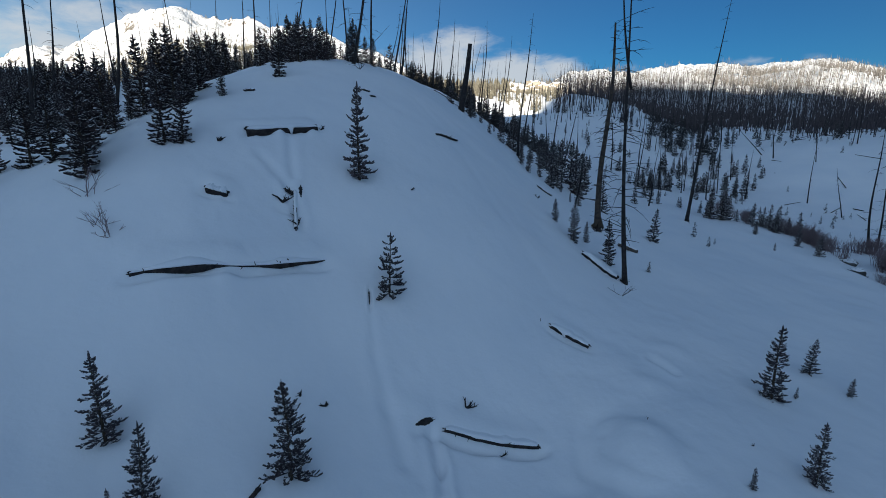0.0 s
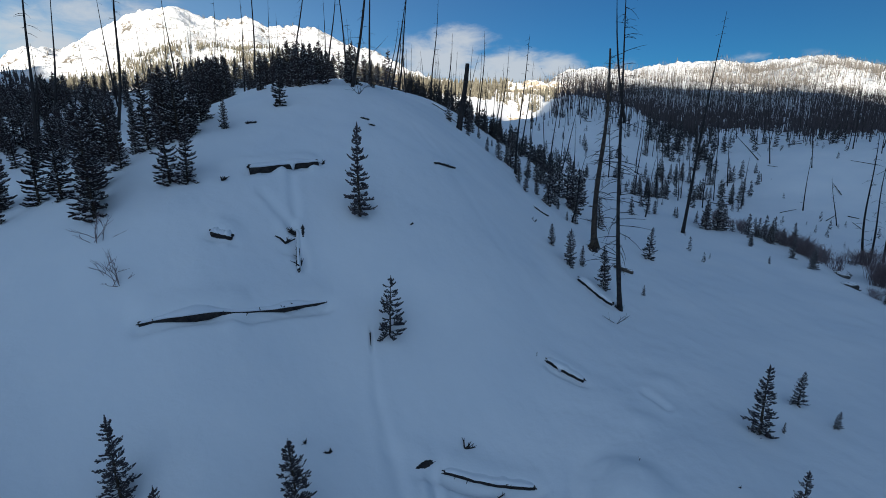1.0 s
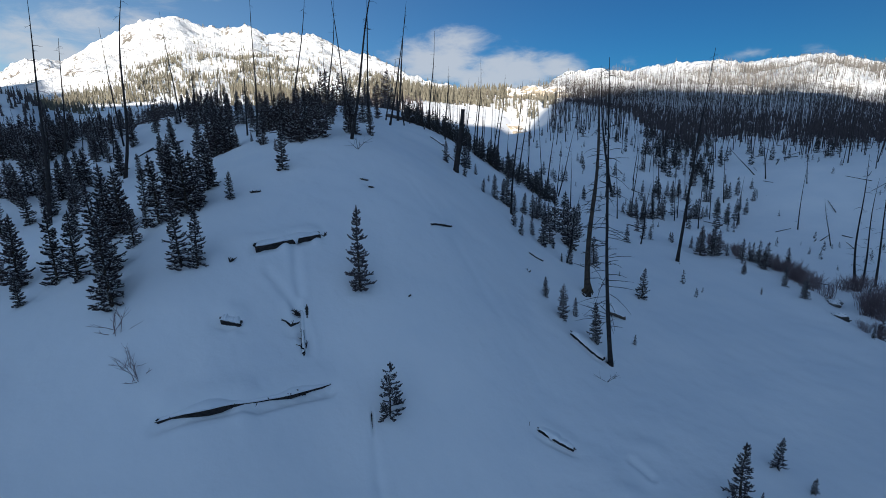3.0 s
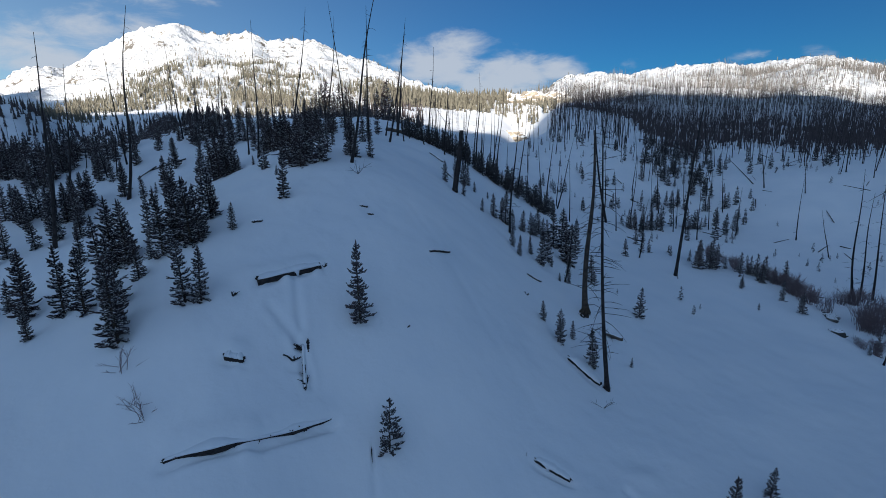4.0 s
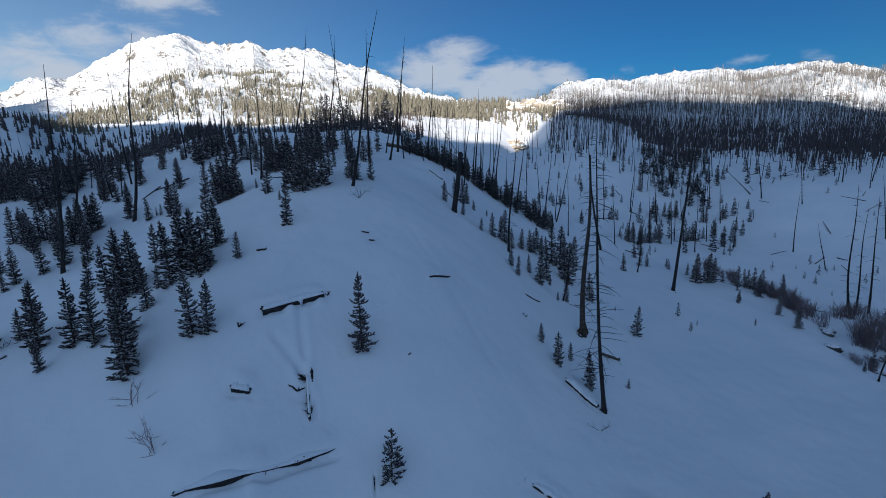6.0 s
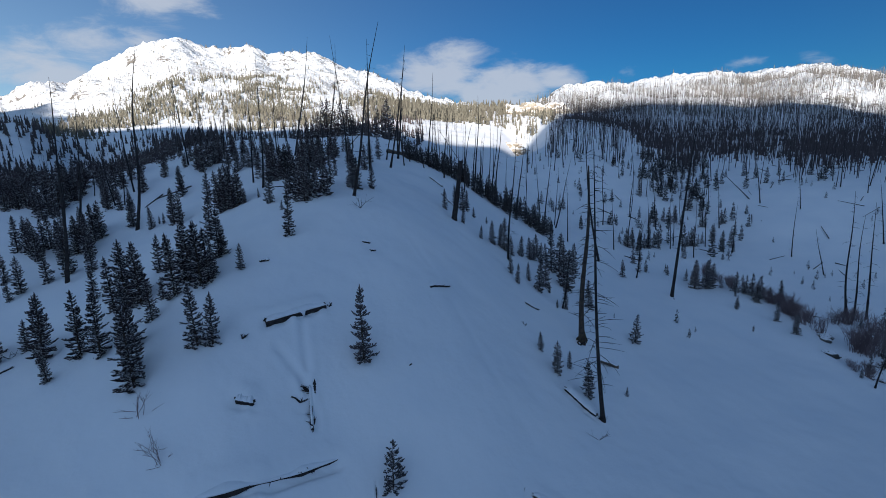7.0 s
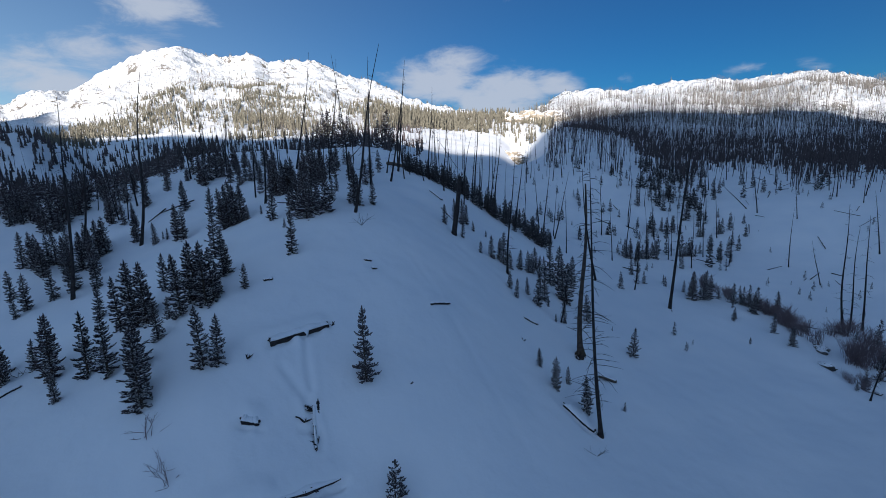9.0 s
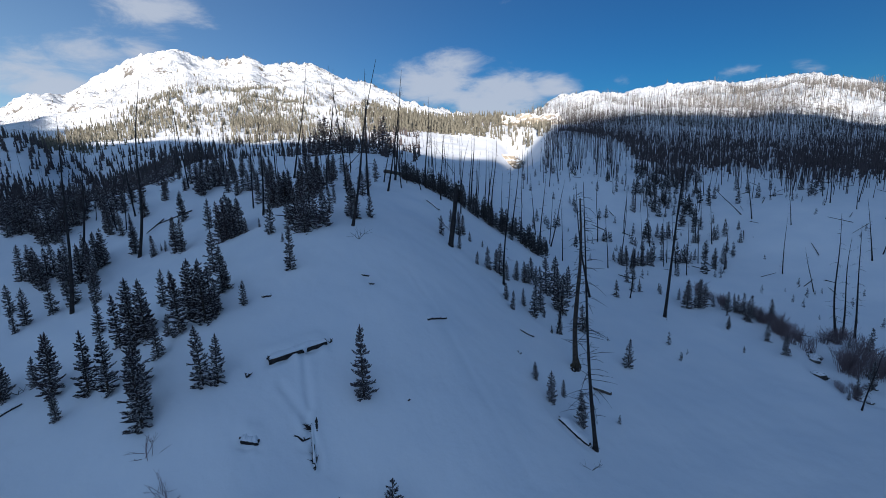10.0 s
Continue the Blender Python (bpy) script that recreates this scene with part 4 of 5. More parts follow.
def spires(name, x, y, z, rg, low, high, mat, label):
    """Many far conifers in one mesh: ragged stacked skirts of boughs round a stem."""
    v, f, n = [], [], 0
    for px, py, pz in zip(x, y, z):
        tall = rg.uniform(low, high)
        rad = tall * rg.uniform(0.14, 0.2)
        for s in range(4):
            h0, h1, q = 0.03 + 0.23 * s, 0.03 + 0.23 * s + 0.36, rad * (1 - 0.22 * s)
            a = rg.uniform(0, 6) + np.arange(6) * 1.0472
            rr = q * np.where(np.arange(6) % 2 == 0, 1.0, 0.55) * rg.uniform(0.8, 1.15, 6)
            ring = np.stack([px + rr * np.cos(a), py + rr * np.sin(a), pz + tall * (h0 + rg.uniform(-0.02, 0.03, 6))], -1)
            v += [ring, np.array([[px, py, pz + tall * min(1.0, h1)]])]
            f += [(n + k, n + (k + 1) % 6, n + 6) for k in range(6)]
            n += 7
    me = bpy.data.meshes.new(name)
    me.from_pydata(np.concatenate(v).tolist(), [], f)
    me.materials.append(mat)
    return tagged(new(name, me), label, "forest", kind="stuff")


patchy = lambda x, y, size, seed: 0.5 + 0.5 * fractal(x, y, size, 3, seed)
edge_of = lambda a: np.interp(a, [10, 16, 21, 23.5, 27, 29.5, 34, 37, 50], [400, 300, 290, 235, 215, 270, 295, 235, 225])
brow_of = lambda a: np.interp(a, [-50, -37, -31, -27, -20, -5], [140, 140, 145, 165, 190, 150])
band_of = lambda r, a: ramp(r - edge_of(a) - 85 * (1 - ramp(a, 20, 23)), -15, 40) * (1 - ramp(r, 420, 540))
flank_of = lambda r, a: ramp(r, 440, 480) * (1 - ramp(r, np.interp(a, [-46, -36, -28, -22, -10], [560, 590, 720, 780, 760]), np.interp(a, [-46, -36, -28, -22, -10], [640, 680, 860, 930, 900])))
poles("burnt_forest", *scatter(1, 9500, 12.6, 50, 190, 720, lambda x, y, r, a: np.clip(ramp(r - edge_of(a), -70, 50) * (0.5 + 0.9 * patchy(x, y, 60, 61)), 0.06 + 0.3 * (a < 21), 1) * (1 - 0.85 * (1 - ramp(a, 14.5, 18)) * ramp(r, 330, 400)) * (1 - 0.45 * ramp(r, 420, 520)), False), 9, 20, 0.12, BURNT, "burnt forest of bare dark trunks on the snowy hillside")
spires("hillside_woods", *scatter(2, 8200, 14, 50, 195, 640, lambda x, y, r, a: np.clip(band_of(r, a) * (patchy(x, y, 26, 62) * 1.9 - 0.3), 0, 1), False), 2.2, 6, BROWN_NEEDLES, "dark young conifers among burnt trunks on the hillside")
poles("burnt_ridge_forest", *scatter(3, 15000, 10, 50, 560, 1240, lambda x, y, r, a: (0.1 + 1.1 * patchy(x, y, 130, 63)) * (1 - ramp(r, 780 + 14 * np.clip(a - 22, 0, 14), 1080 + 12 * np.clip(a - 22, 0, 14)))), 10, 20, 0.24, PALE_SNAG, "grey burnt forest on the far sunlit ridge")
poles("ridge_top_trunks", *scatter(27, 5200, 24, 50, 840, 1150, lambda x, y, r, a: ramp(a, 24, 31) * (0.25 + 0.9 * patchy(x, y, 110, 58))), 11, 18, 0.33, PALE_SNAG, "dense grey burnt trunks below the far crest")
poles("left_burnt_trunks", *scatter(4, 560, -48, 3, 110, 480, lambda x, y, r, a: 0.6 + 0 * x), 8, 17, 0.12, CHAR, "bare burnt trunks rising above the young stand")
spires("left_woods", *scatter(5, 8000, -50, -2, 106, 450, lambda x, y, r, a: np.clip(ramp(r - brow_of(a), 0, 30) * (1.8 * patchy(x, y, 34, 64) - 0.25) * np.where(a < -36, 0.55, np.where(a < -26, 0.85, 0.35)) * (1 - 0.55 * ramp(r, 280, 340)), 0, 1)), 3, 7, HAZED_NEEDLES, "dense dark young conifers on the shaded hill")
spires("hollow_woods", *scatter(28, 1900, -50, -28, 150, 430, lambda x, y, r, a: np.clip(ramp(r - brow_of(a), 0, 25) * (0.9 * patchy(x, y, 45, 57) + 0.35) * (1 - 0.6 * ramp(r, 280, 340)), 0, 1)), 4, 8.5, HAZED_NEEDLES, "dense dark conifers in the hollow behind the brow")
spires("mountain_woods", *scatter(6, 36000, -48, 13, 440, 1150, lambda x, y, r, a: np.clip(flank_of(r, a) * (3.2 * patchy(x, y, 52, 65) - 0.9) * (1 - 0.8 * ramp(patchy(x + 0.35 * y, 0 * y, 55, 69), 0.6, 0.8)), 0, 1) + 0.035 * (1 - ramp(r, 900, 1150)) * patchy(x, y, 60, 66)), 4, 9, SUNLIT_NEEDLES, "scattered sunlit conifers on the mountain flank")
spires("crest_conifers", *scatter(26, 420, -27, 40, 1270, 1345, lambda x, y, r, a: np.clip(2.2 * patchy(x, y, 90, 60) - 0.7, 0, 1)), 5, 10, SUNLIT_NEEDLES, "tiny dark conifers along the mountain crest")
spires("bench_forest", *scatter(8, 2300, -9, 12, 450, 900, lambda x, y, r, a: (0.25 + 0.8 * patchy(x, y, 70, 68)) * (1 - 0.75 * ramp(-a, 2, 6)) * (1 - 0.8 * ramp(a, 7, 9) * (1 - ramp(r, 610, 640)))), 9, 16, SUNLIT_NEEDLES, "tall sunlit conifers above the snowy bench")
poles("mountain_trunks", *scatter(7, 3600, -48, 13, 440, 1000, lambda x, y, r, a: np.clip((patchy(x, y, 90, 67) * 2.2 - 0.6), 0, 1)), 7, 13, 0.16, GREY_WOOD, "grey bare trunks scattered on the sunlit mountain flank")


def felled(name, x, y, z, rg, label):
    """Thin trunks lying about on the far slope."""
    v, f, n = [], [], 0
    for px, py, pz in zip(x, y, z):
        a, long, rad = rg.uniform(0, 6.28), rg.uniform(2, 7), rg.uniform(0.08, 0.15)
        end = np.array([px + long * math.cos(a), py + long * math.sin(a)])
        ez = floor_at(*end) + rg.uniform(0.05, 0.5)
        for c, q in ((np.array([px, py, pz + 0.1]), rad), (np.array([*end, ez]), rad * 0.6)):
            v.append(np.array([c + q * np.array([-math.sin(a) * math.cos(t), math.cos(a) * math.cos(t), math.sin(t)]) for t in (0.3, 1.57, 2.8, 4.71)]))
        f += [(n + k, n + (k + 1) % 4, n + 4 + (k + 1) % 4, n + 4 + k) for k in range(4)] + [(n + 3, n + 2, n + 1, n), (n + 4, n + 5, n + 6, n + 7)]
        n += 8
    me = bpy.data.meshes.new(name)
    me.from_pydata(np.concatenate(v).tolist(), [], f)
    me.materials.append(CHAR)
    return tagged(new(name, me), label, "logs", kind="stuff")


felled("felled_trunks", *scatter(9, 85, 14, 49, 100, 260, lambda x, y, r, a: 0.75 + 0 * x), "dark thin trunks lying on the far snow slope")
felled("hill_deadwood", *scatter(10, 9, -44, -12, 55, 110, lambda x, y, r, a: 0.9 + 0 * x), "dark dead trunks lying among the hill's young trees")
for n, (x, y, q) in enumerate([(55.0, 388.0, 7.0), (61.0, 392.0, 8.0), (67.0, 400.0, 6.0), (58.0, 398.0, 6.0), (97.0, 570.0, 16.0), (117.0, 572.0, 19.0), (136.0, 580.0, 16.0), (82.0, 590.0, 12.0)]):
    bm = bmesh.new()
    bmesh.ops.create_icosphere(bm, subdivisions=4, radius=1)
    for v in bm.verts:
        v.co = v.co * (1 + 0.45 * noise.fractal(v.co * 1.6 + Vector((n * 5.3, 1, 0)), 0.8, 2.2, 5))
    me = bpy.data.meshes.new("rock_outcrop")
    bm.to_mesh(me)
    bm.free()
    me.materials.append(SNOWY_ROCK)
    ob = new("rock_outcrop", me)
    ob.matrix_world = pose(x, y, floor_at(x, y), 0, 0, 40 * n) @ Matrix.Diagonal((q * 1.25, q * 0.9, q * 0.7, 1))
    tagged(ob, "pale brown rock outcrop patched with snow", "rock", "bench rock outcrops")


# ---- fallen wood in the snow ----
def log_run(x0, y0, x1, y1, lift, sag, n=16):
    s = np.linspace(0, 1, n)
    long = math.hypot(x1 - x0, y1 - y0)
    xs, ys = x0 + (x1 - x0) * s + sag * 4 * s * (1 - s) * (y1 - y0) / long, y0 + (y1 - y0) * s - sag * 4 * s * (1 - s) * (x1 - x0) / long
    z = mounds(xs, ys)
    z = np.convolve(np.pad(z, 2, mode="edge"), np.ones(5) / 5, "valid")
    return np.stack([xs, ys, z + lift], -1)


def fallen_log(seed, x0, y0, x1, y1, thick0, thick1, lift, cover, label, mat=None, stubs=5, swell=(), sag=0.0, drapes=(), bank=True, narrow=1.0, knot=None):
    """A fallen trunk with splintered ends and stubs, under a pillow of snow that runs back into the slope."""
    rg = random.Random(seed)
    run = log_run(x0, y0, x1, y1, lift, sag)
    n = len(run)
    log = tagged(new("fallen_log"), label, "log", "fallen burnt logs")
    log.matrix_world = pose(*run[0])
    run = run - run[0]
    trunk = Geo()
    girth = swell or (thick0, thick1)
    rad = [np.interp(k / (n - 1), np.linspace(0, 1, len(girth)), girth) * rg.uniform(0.92, 1.08) for k in range(n)]
    wob = run + np.array([[0, 0, rg.uniform(-0.03, 0.03)] for _ in range(n)])
    trunk.tube(wob, rad, 9)
    part("trunk", trunk, mat or CHAR, log)
    d = (run[-1] - run[0]) / np.linalg.norm(run[-1] - run[0])
    down = np.array([d[1], -d[0], 0]) / math.hypot(d[0], d[1])
    for end, sign in ((0, -1), (n - 1, 1)):
        for _ in range(4):
            a, g = rg.uniform(0, 6.28), Geo()
            o = wob[end] + 0.6 * rad[end] * (math.cos(a) * down + math.sin(a) * np.array([0, 0, 1]))
            g.tube([o - sign * d * 0.1, o + sign * d * rg.uniform(0.03, 0.16) + np.array([0, 0, rg.uniform(-0.03, 0.05)])], [rad[end] * 0.42, rad[end] * 0.12], 4)
            part("splinter", g, mat or CHAR, log)
    for _ in range(stubs):
        k, g = rg.randrange(1, n - 1), Geo()
        way = down * rg.uniform(0.3, 1) + np.array([0, 0, rg.uniform(-0.3, 0.8)]) + d * rg.uniform(-0.5, 0.5)
        g.tube([wob[k], wob[k] + way * rg.uniform(0.25, 0.5)], [0.035, 0.012], 5)
        part("stub", g, mat or CHAR, log)
    if knot:
        for _ in range(9):
            k, g = round(knot * (n - 1)) + rg.choice((-1, 0, 0)), Geo()
            way = down * rg.uniform(-0.1, 0.7) + d * rg.uniform(-0.6, 0.6) + np.array([0, 0, rg.uniform(-0.5, 0.9)])
            g.tube([wob[k], wob[k] + way * rg.uniform(0.2, 0.34), wob[k] + way * rg.uniform(0.4, 0.6)], [0.1, 0.075, 0.02], 5)
            part("snapped_bough", g, mat or CHAR, log)
    if not bank:
        return log
    # pillow of snow: it leaves the slope above without a step, swells over the log and hangs past its face
    cap, m, foot = Geo(), 48, np.array(log.matrix_world.translation)
    rows = []
    for k in range(m):
        s = k / (m - 1)
        c = np.array([np.interp(s * (n - 1), range(n), wob[:, q]) for q in range(3)])
        r = np.interp(s * (n - 1), range(n), rad)
        fade = min(1, 6 * s, 6 * (1 - s)) ** 0.5
        lumpy = 1 + 0.15 * math.sin(9 * s + seed) + 0.15 * math.sin(23 * s + 2 * seed) + rg.uniform(-0.06, 0.06)
        back = narrow * (0.6 + 2.2 * r) * (0.35 + 0.65 * fade)
        hang = max([0.0] + [math.exp(-(((s - at) / wide) ** 2)) for at, wide in drapes])
        over, thick = cover * r * (0.75 + 0.35 * lumpy * 0.8), (0.1 + 0.26 * r) * fade * lumpy
        crown = c[2] + 0.8 * r + thick
        us = [back, 0.78 * back, 0.55 * back, 0.34 * back, 0.15 * back]
        spots = np.array([c - down * u + foot for u in us])
        ground = floors(spots[:, 0], spots[:, 1]) - foot[2]
        ring = []
        for u, p, z in zip(us, spots - foot, ground):
            w = 1 - u / back
            w = w * w * (3 - 2 * w)
            ring.append((p[0], p[1], z * (1 - w) + crown * w - 0.07 * (1 - w) ** 1.5))
        for out, z in ((0.0, crown), (0.55 * over, crown - 0.25 * thick - 0.1 * r), (over, crown - 0.6 * thick - 0.25 * r), (over * 0.97 + hang * 0.5 * r, c[2] + 0.5 * r - hang * 1.7 * r), (0.1 * r, c[2] + 0.55 * r - hang * 0.8 * r)):
            p = c + down * out
            ring.append((p[0], p[1], z))
        p = c - down * back * 0.8
        ring.append((p[0], p[1], ground[1] - 0.35))
        rows.append(ring)
    q = len(rows[0])
    cap.add([p for ring in rows for p in ring], [(k * q + j, k * q + (j + 1) % q, (k + 1) * q + (j + 1) % q, (k + 1) * q + j) for k in range(m - 1) for j in range(q)] + [tuple(range(q)), tuple((m - 1) * q + j for j in reversed(range(q)))])
    part("snow_cap", cap, SNOW, log, "smooth pillow of snow")
    return log


BURIED = "charred fallen log half buried under a snow pillow"
fallen_log(1, -15.3, 22.5, -6.9, 27.1, 0.2, 0.13, -0.08, 0.95, "long charred fallen log jutting from drifted snow", stubs=8, swell=(0.17, 0.08, 0.24, 0.36, 0.34, 0.12, 0.07, 0.07, 0.12, 0.27, 0.13, 0.15, 0.05), sag=0.38, knot=0.78)
fallen_log(2, -13.9, 34.9, -9.7, 37.9, 0.4, 0.34, -0.1, 0.95, BURIED, stubs=4, drapes=((0.6, 0.022),))
fallen_log(18, -9.5, 30.9, -8.75, 28.1, 0.12, 0.1, 0.02, 0.75, "snow-laden dead log lying down the slope with bare stubs", stubs=12, drapes=((0.2, 0.06), (0.5, 0.1), (0.8, 0.05)), narrow=0.3)
fallen_log(22, -9.25, 31.2, -9.0, 30.3, 0.15, 0.13, 0.0, 0.6, "burnt wood in a small snow hollow", stubs=2, bank=False)
fallen_log(21, -4.22, 26.1, -4.1, 25.45, 0.045, 0.02, 0.04, 0.3, "thin dark stick lying in a snow crack", stubs=0, bank=False)
fallen_log(3, 0.1, 20.7, 4.7, 20.5, 0.12, 0.13, 0.06, 0.7, BURIED, stubs=8)
fallen_log(4, 6.95, 28.85, 9.2, 27.9, 0.17, 0.15, 0.04, 0.8, "short broken log showing through the snow", drapes=((0.36, 0.05),))
fallen_log(5, 12.4, 41.3, 14.8, 38.9, 0.24, 0.2, 0.05, 0.9, "snow-covered log leaning into the dead tree's foot")
fallen_log(6, 18.4, 49.0, 20.4, 49.0, 0.17, 0.2, 0.2, 0.6, "broken log end jutting from snow behind the dead tree", GREY_WOOD, 2)
fallen_log(7, -14.0, 28.5, -12.8, 28.6, 0.28, 0.26, -0.04, 0.95, "burnt stump end in a snow hollow", stubs=4)
fallen_log(8, -0.6, 43.9, 1.3, 45.7, 0.12, 0.10, 0.08, 0.6, "short dark branch wood lying on snow", stubs=4)
fallen_log(9, -7.6, 47.6, -7.0, 47.8, 0.13, 0.12, 0.05, 0.8, "short dark log end in snow", stubs=1)
fallen_log(10, -6.7, 46.3, -6.3, 46.4, 0.12, 0.1, 0.05, 0.8, "short dark log end in snow", stubs=1)
fallen_log(11, -7.25, 14.9, -6.95, 15.55, 0.07, 0.1, 0.1, 0.6, "bent charred branch rising from the snow", stubs=1, bank=False)
fallen_log(12, -1.3, 20.5, -0.5, 21.0, 0.07, 0.16, 0.02, 0.8, "burnt wood in a small snow hollow", stubs=0, swell=(0.05, 0.15, 0.17, 0.09), bank=False)
fallen_log(13, -16.7, 42.5, -15.9, 42.6, 0.14, 0.12, 0.05, 0.8, "short dark log end in snow", stubs=3)
fallen_log(14, -13.0, 121.0, -4.6, 124.0, 0.45, 0.4, 0.5, 0.5, "thick weathered log lying on the crest", GREY_WOOD, 2)
fallen_log(19, -37.9, 35.0, -36.9, 36.4, 0.14, 0.12, 0.05, 0.7, "dark log end below the young stand", stubs=3)
fallen_log(15, 10.7, 54.6, 12.4, 55.0, 0.12, 0.12, 0.06, 0.8, "short dark log on the spur's edge", stubs=2)
fallen_log(16, -1.6, 92.0, 0.8, 88.0, 0.16, 0.14, 0.1, 0.7, "dark log on the snowy crest", stubs=2)
fallen_log(17, 0.6, 81.0, 2.6, 76.5, 0.12, 0.1, 0.1, 0.7, "dark log on the snowy crest", stubs=2)


def dead_branch(seed, x, y, reach, arms, thin, label, spread=1.0):
    """Bare dead wood poking out of the snow."""
    rg = random.Random(seed)
    thing = tagged(new("dead_branch"), label, "branch", "dead wood in the snow")
    thing.matrix_world = pose(x, y, floor_at(x, y) - 0.05)
    for _ in range(arms):
        g, a = Geo(), rg.uniform(0, 6.28)
        out = np.array([math.cos(a) * spread, math.sin(a) * spread * 0.5, rg.uniform(0.3, 1.0)])
        out *= reach * rg.uniform(0.5, 1.0) / np.linalg.norm(out)
        side = np.array([rg.uniform(-0.3, 0.3), rg.uniform(-0.3, 0.3), rg.uniform(-0.2, 0.2)]) * reach
        mid = out * 0.55 + side * 0.4
        g.tube([np.zeros(3), mid, out], [thin, thin * 0.75, thin * 0.25], 5)
        for _ in range(2):
            g.tube([mid, mid + (out - mid) * 0.6 + np.array([rg.uniform(-0.3, 0.3), rg.uniform(-0.3, 0.3), rg.uniform(-0.1, 0.3)]) * reach], [thin * 0.5, thin * 0.15], 4)
        part("twig", g, CHAR, thing)
    return thing


for n, (x, y, reach, arms, thin) in enumerate([
        (-15.1, 33.1, 0.5, 3, 0.08), (-9.4, 30.5, 0.9, 3, 0.09), (-9.9, 29.5, 0.9, 3, 0.08), (-8.8, 28.4, 0.7, 3, 0.07), (-9.3, 37.9, 0.5, 3, 0.08), (-2.3, 34.5, 0.35, 3, 0.05),
        (1.0, 32.5, 0.4, 2, 0.025), (-5.4, 19.7, 0.35, 3, 0.06), (-6.5, 19.7, 0.6, 2, 0.06), (1.2, 22.1, 0.7, 5, 0.05), (10.1, 21.0, 0.35, 2, 0.02), (6.3, 29.0, 0.3, 2, 0.03),
        (14.4, 19.4, 0.3, 2, 0.03), (9.6, 48.6, 0.6, 3, 0.04), (14.1, 35.9, 1.4, 4, 0.02), (15.3, 38.6, 0.8, 5, 0.04), (-9.0, 55.0, 2.4, 4, 0.03), (2.9, 20.4, 0.45, 4, 0.03), (16.8, 51.8, 1.0, 5, 0.09), (-38.7, 38.2, 1.6, 3, 0.03), (-40.9, 43.7, 1.8, 2, 0.03)]):
    dead_branch(400 + n, x, y, reach, arms, thin, "dead blackened branch poking out of the snow")


def shrub(seed, tall, stems, mat, label, group, name="bare_shrub", lean=0.75, girth=0.0095):
    """A leafless shrub: many thin forking stems from one foot."""
    rg = random.Random(seed)
    g = Geo()
    for _ in range(stems):
        a, tilt, long = rg.uniform(0, 6.28), rg.uniform(0.05, lean), tall * rg.uniform(0.6, 1.1)
        foot = np.array([rg.gauss(0, 0.16 * tall), rg.gauss(0, 0.16 * tall), -0.1])
        way = np.array([math.cos(a) * math.sin(tilt), math.sin(a) * math.sin(tilt), math.cos(tilt)])
        bend = np.array([rg.uniform(-0.15, 0.15), rg.uniform(-0.15, 0.15), 0]) * long
        mid, end = foot + way * long * 0.5, foot + way * long + bend
        mid = mid + np.array([rg.uniform(-0.1, 0.1), rg.uniform(-0.1, 0.1), rg.uniform(0, 0.08)]) * long
        g.tube([foot, mid, end], [girth * tall, 0.75 * girth * tall, 0.25 * girth * tall], 3, False)
        for _ in range(5):
            root = mid + (end - mid) * rg.random()
            g.tube([root, root + way * long * 0.3 + np.array([rg.uniform(-1, 1), rg.uniform(-1, 1), rg.uniform(-0.1, 0.4)]) * long * 0.17], [0.5 * girth * tall, 0.17 * girth * tall], 3, False)
    return tagged(new(name, g.mesh(name, mat)), label, "shrub", group)


for seed, x, y, tall, stems in ((1, -20.1, 27.3, 1.5, 10), (2, -18.3, 25.0, 1.2, 9), (3, -17.3, 24.4, 1.2, 9)):
    shrub(seed, tall, stems, WILLOW, "leafless shrub with a few bare stems in snow", "bare shrubs", lean=1.25, girth=0.017).matrix_world = pose(x, y, floor_at(x, y))
WILLOWS = [shrub(20 + n, 2.4, 34, WILLOW, "leafless reddish-brown willow thicket along the creek", "creekside willows", "willow_shrub", 0.6, 0.012) for n in range(4)]
BANK = [(56.5, 97.0), (58.8, 91.2), (61.0, 86.0), (62.6, 80.0), (61.4, 73.6)]
for n in range(56):
    if n < 30:
        k = rng.random() * (len(BANK) - 1.001)
        (x0, y0), (x1, y1) = BANK[int(k)], BANK[int(k) + 1]
        f = k - int(k)
        x, y, q = x0 + (x1 - x0) * f + rng.gauss(0, 1.0), y0 + (y1 - y0) * f + rng.gauss(0, 1.0), rng.uniform(0.7, 1.15)
    elif n < 46:
        x, y, q = rng.uniform(61.5, 71), rng.uniform(61.5, 69.5), rng.uniform(0.95, 1.4)
    elif n < 52:
        x, y, q = rng.uniform(67, 73), rng.uniform(73, 79), rng.uniform(0.8, 1.2)
    else:
        x, y, q = rng.uniform(56, 60), rng.uniform(58, 61), rng.uniform(0.5, 0.8)
    copy_thing(WILLOWS[n % 4], pose(x, y, floor_at(x, y), 0, 0, rng.uniform(0, 360)) @ Matrix.Diagonal((q * 1.1, q * 1.1, q, 1)))
for model in WILLOWS:
    for o in (*model.children_recursive, model):
        bpy.data.objects.remove(o)


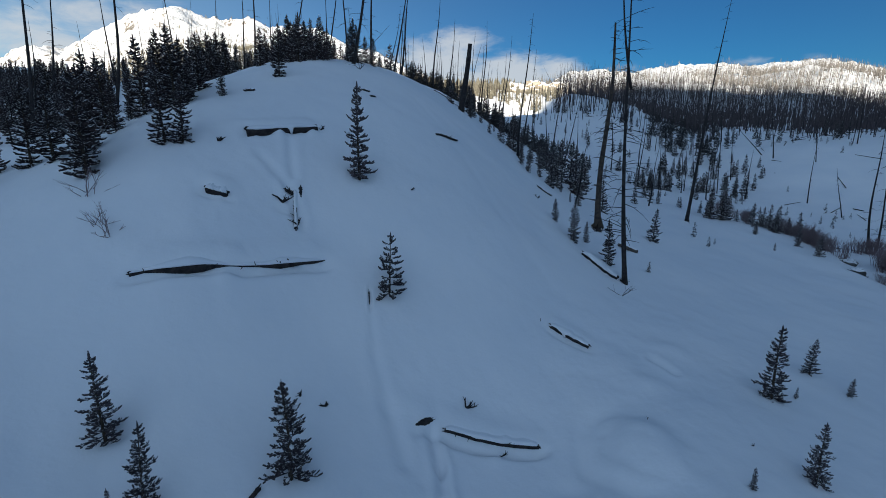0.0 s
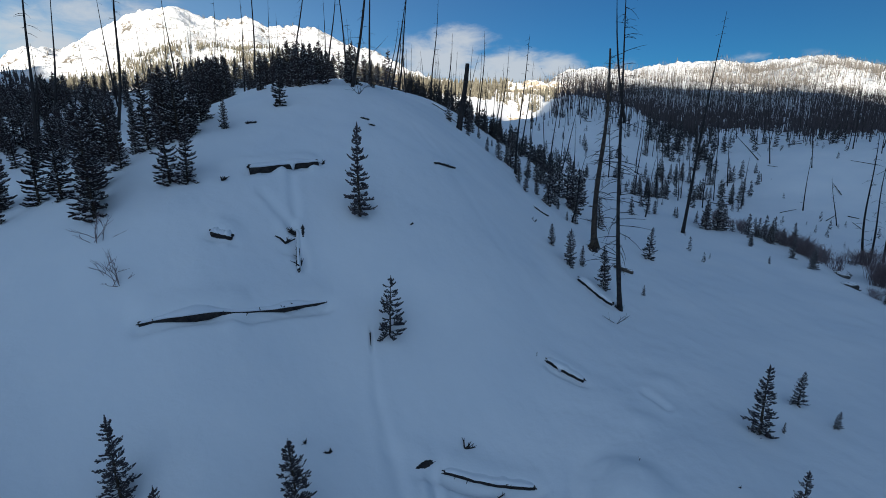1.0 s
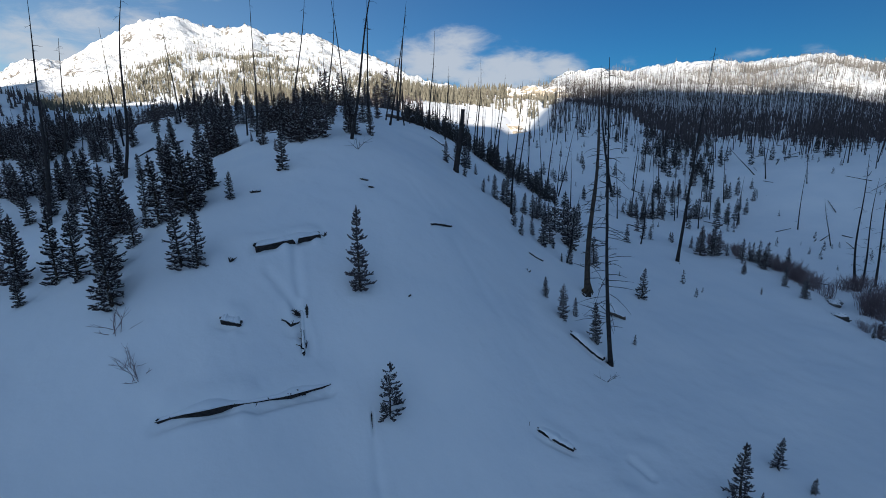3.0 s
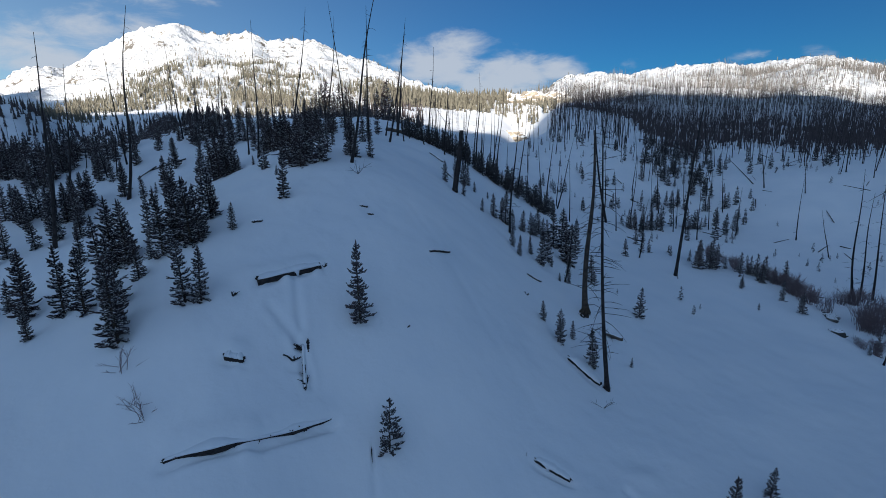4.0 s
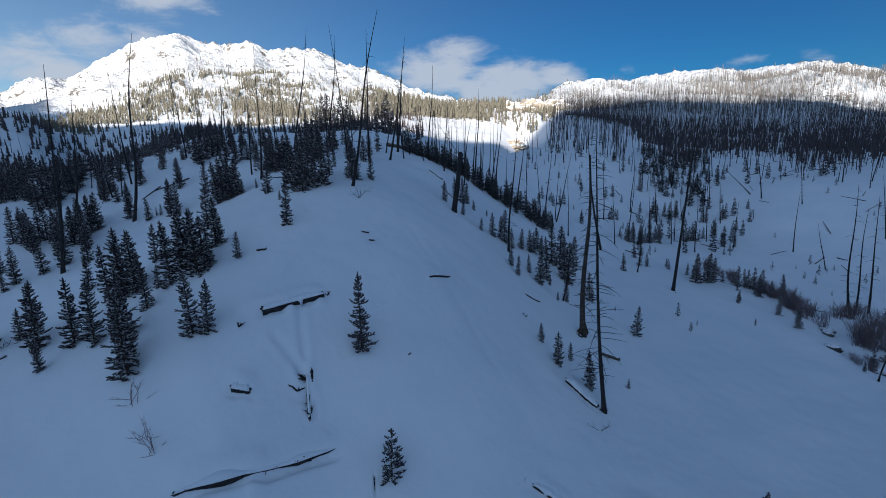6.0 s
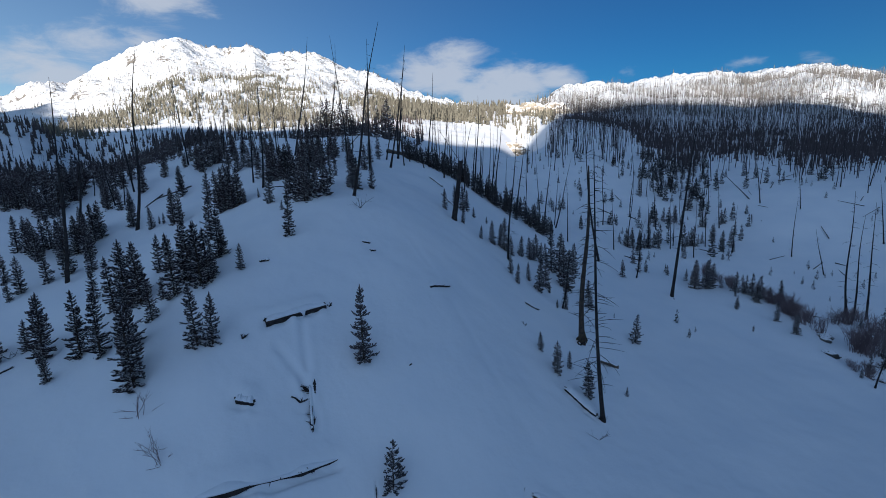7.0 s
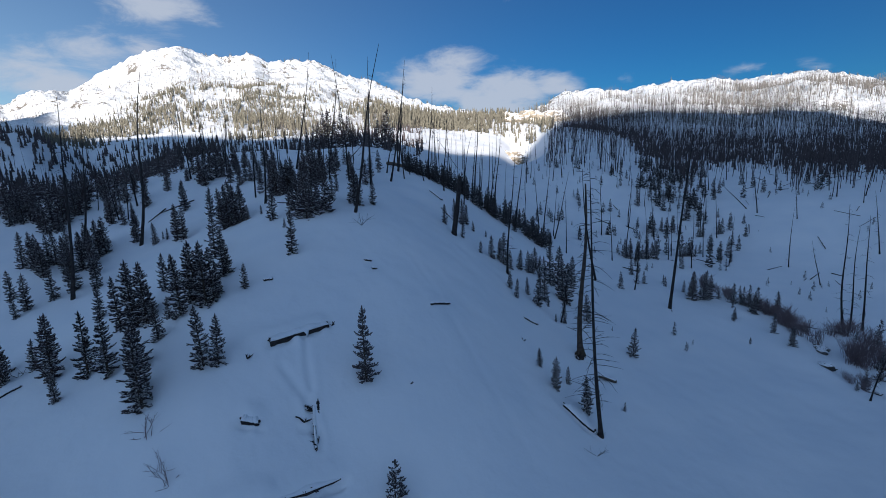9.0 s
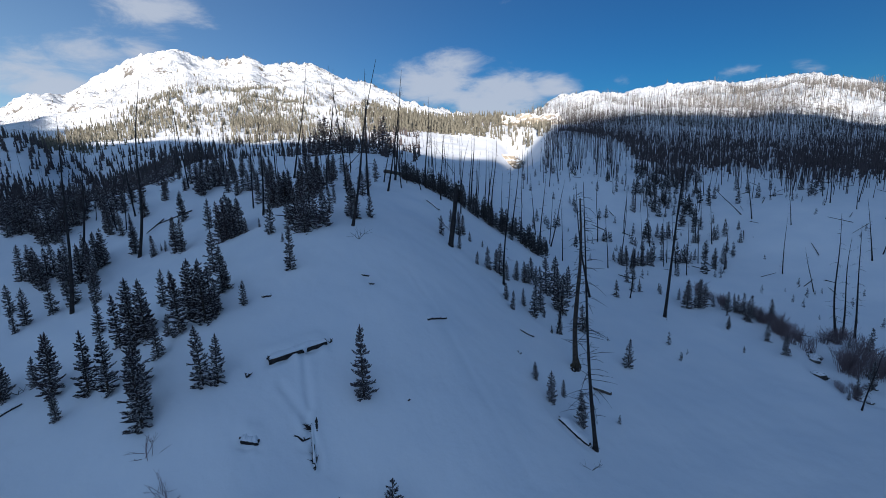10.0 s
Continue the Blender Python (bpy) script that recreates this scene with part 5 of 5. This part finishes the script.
# ---- the creek: dark open water and wet stones between snow banks ----
def water_material():
    mat, nt, b = material("creek_water", 0.08, 0.5)
    b.inputs["Base Color"].default_value = (0.012, 0.016, 0.02, 1)
    bump(nt, b, noise_node(nt, 3.0, 3.0).outputs["Fac"], 0.3, 0.03)
    return mat


WATER = water_material()
for n, (x, y, a, b) in enumerate([(61.3, 70.2, 1.1, 0.8), (58.4, 64.6, 1.0, 0.7)]):
    g, rg = Geo(), random.Random(n)
    rim = [(a * math.cos(t) * rg.uniform(0.45, 1.25), b * math.sin(t) * rg.uniform(0.45, 1.25), 0) for t in np.linspace(0, 6.28, 22)[:-1]]
    g.add(rim + [(p * 0.9, q * 0.9, -0.3) for p, q, _ in rim], [tuple(range(21))] + [(i, i + 21, (i + 1) % 21 + 21, (i + 1) % 21) for i in range(21)])
    pool = new("creek_pool", g.mesh("creek_pool", WATER))
    pool.matrix_world = pose(x, y, floor_at(x, y) + 0.12)
    tagged(pool, "dark open creek water between snow banks", "water", "open creek pools")
for n in range(9):
    k = (0.4 + 0.6 * rng.random()) * (len(CREEK) - 1.001)
    (x0, y0), (x1, y1) = CREEK[int(k)], CREEK[int(k) + 1]
    x, y = x0 + (x1 - x0) * (k - int(k)) + rng.gauss(0, 1.0), y0 + (y1 - y0) * (k - int(k)) + rng.gauss(0, 1.0)
    bm = bmesh.new()
    bmesh.ops.create_icosphere(bm, subdivisions=2, radius=1)
    for v in bm.verts:
        v.co = v.co * (1 + 0.28 * noise.noise(v.co * 1.7 + Vector((n * 3.1, 0, 0))))
        v.co.z *= 0.65
    me = bpy.data.meshes.new("boulder")
    bm.to_mesh(me)
    bm.free()
    me.materials.append(ROCK)
    ob = new("boulder", me)
    q = rng.uniform(0.3, 0.6)
    if n < 4:
        x, y, q = ((62.3, 71.0, 1.25), (57.2, 63.9, 1.15), (58.3, 65.2, 0.8), (60.9, 69.4, 0.9))[n]
    ob.matrix_world = pose(x, y, floor_at(x, y) + 0.2 * q, 0, 0, rng.uniform(0, 360)) @ Matrix.Diagonal((q, q * 0.8, q, 1))
    tagged(ob, "dark wet boulder in the snowy creek bed", "rock", "creek boulders")
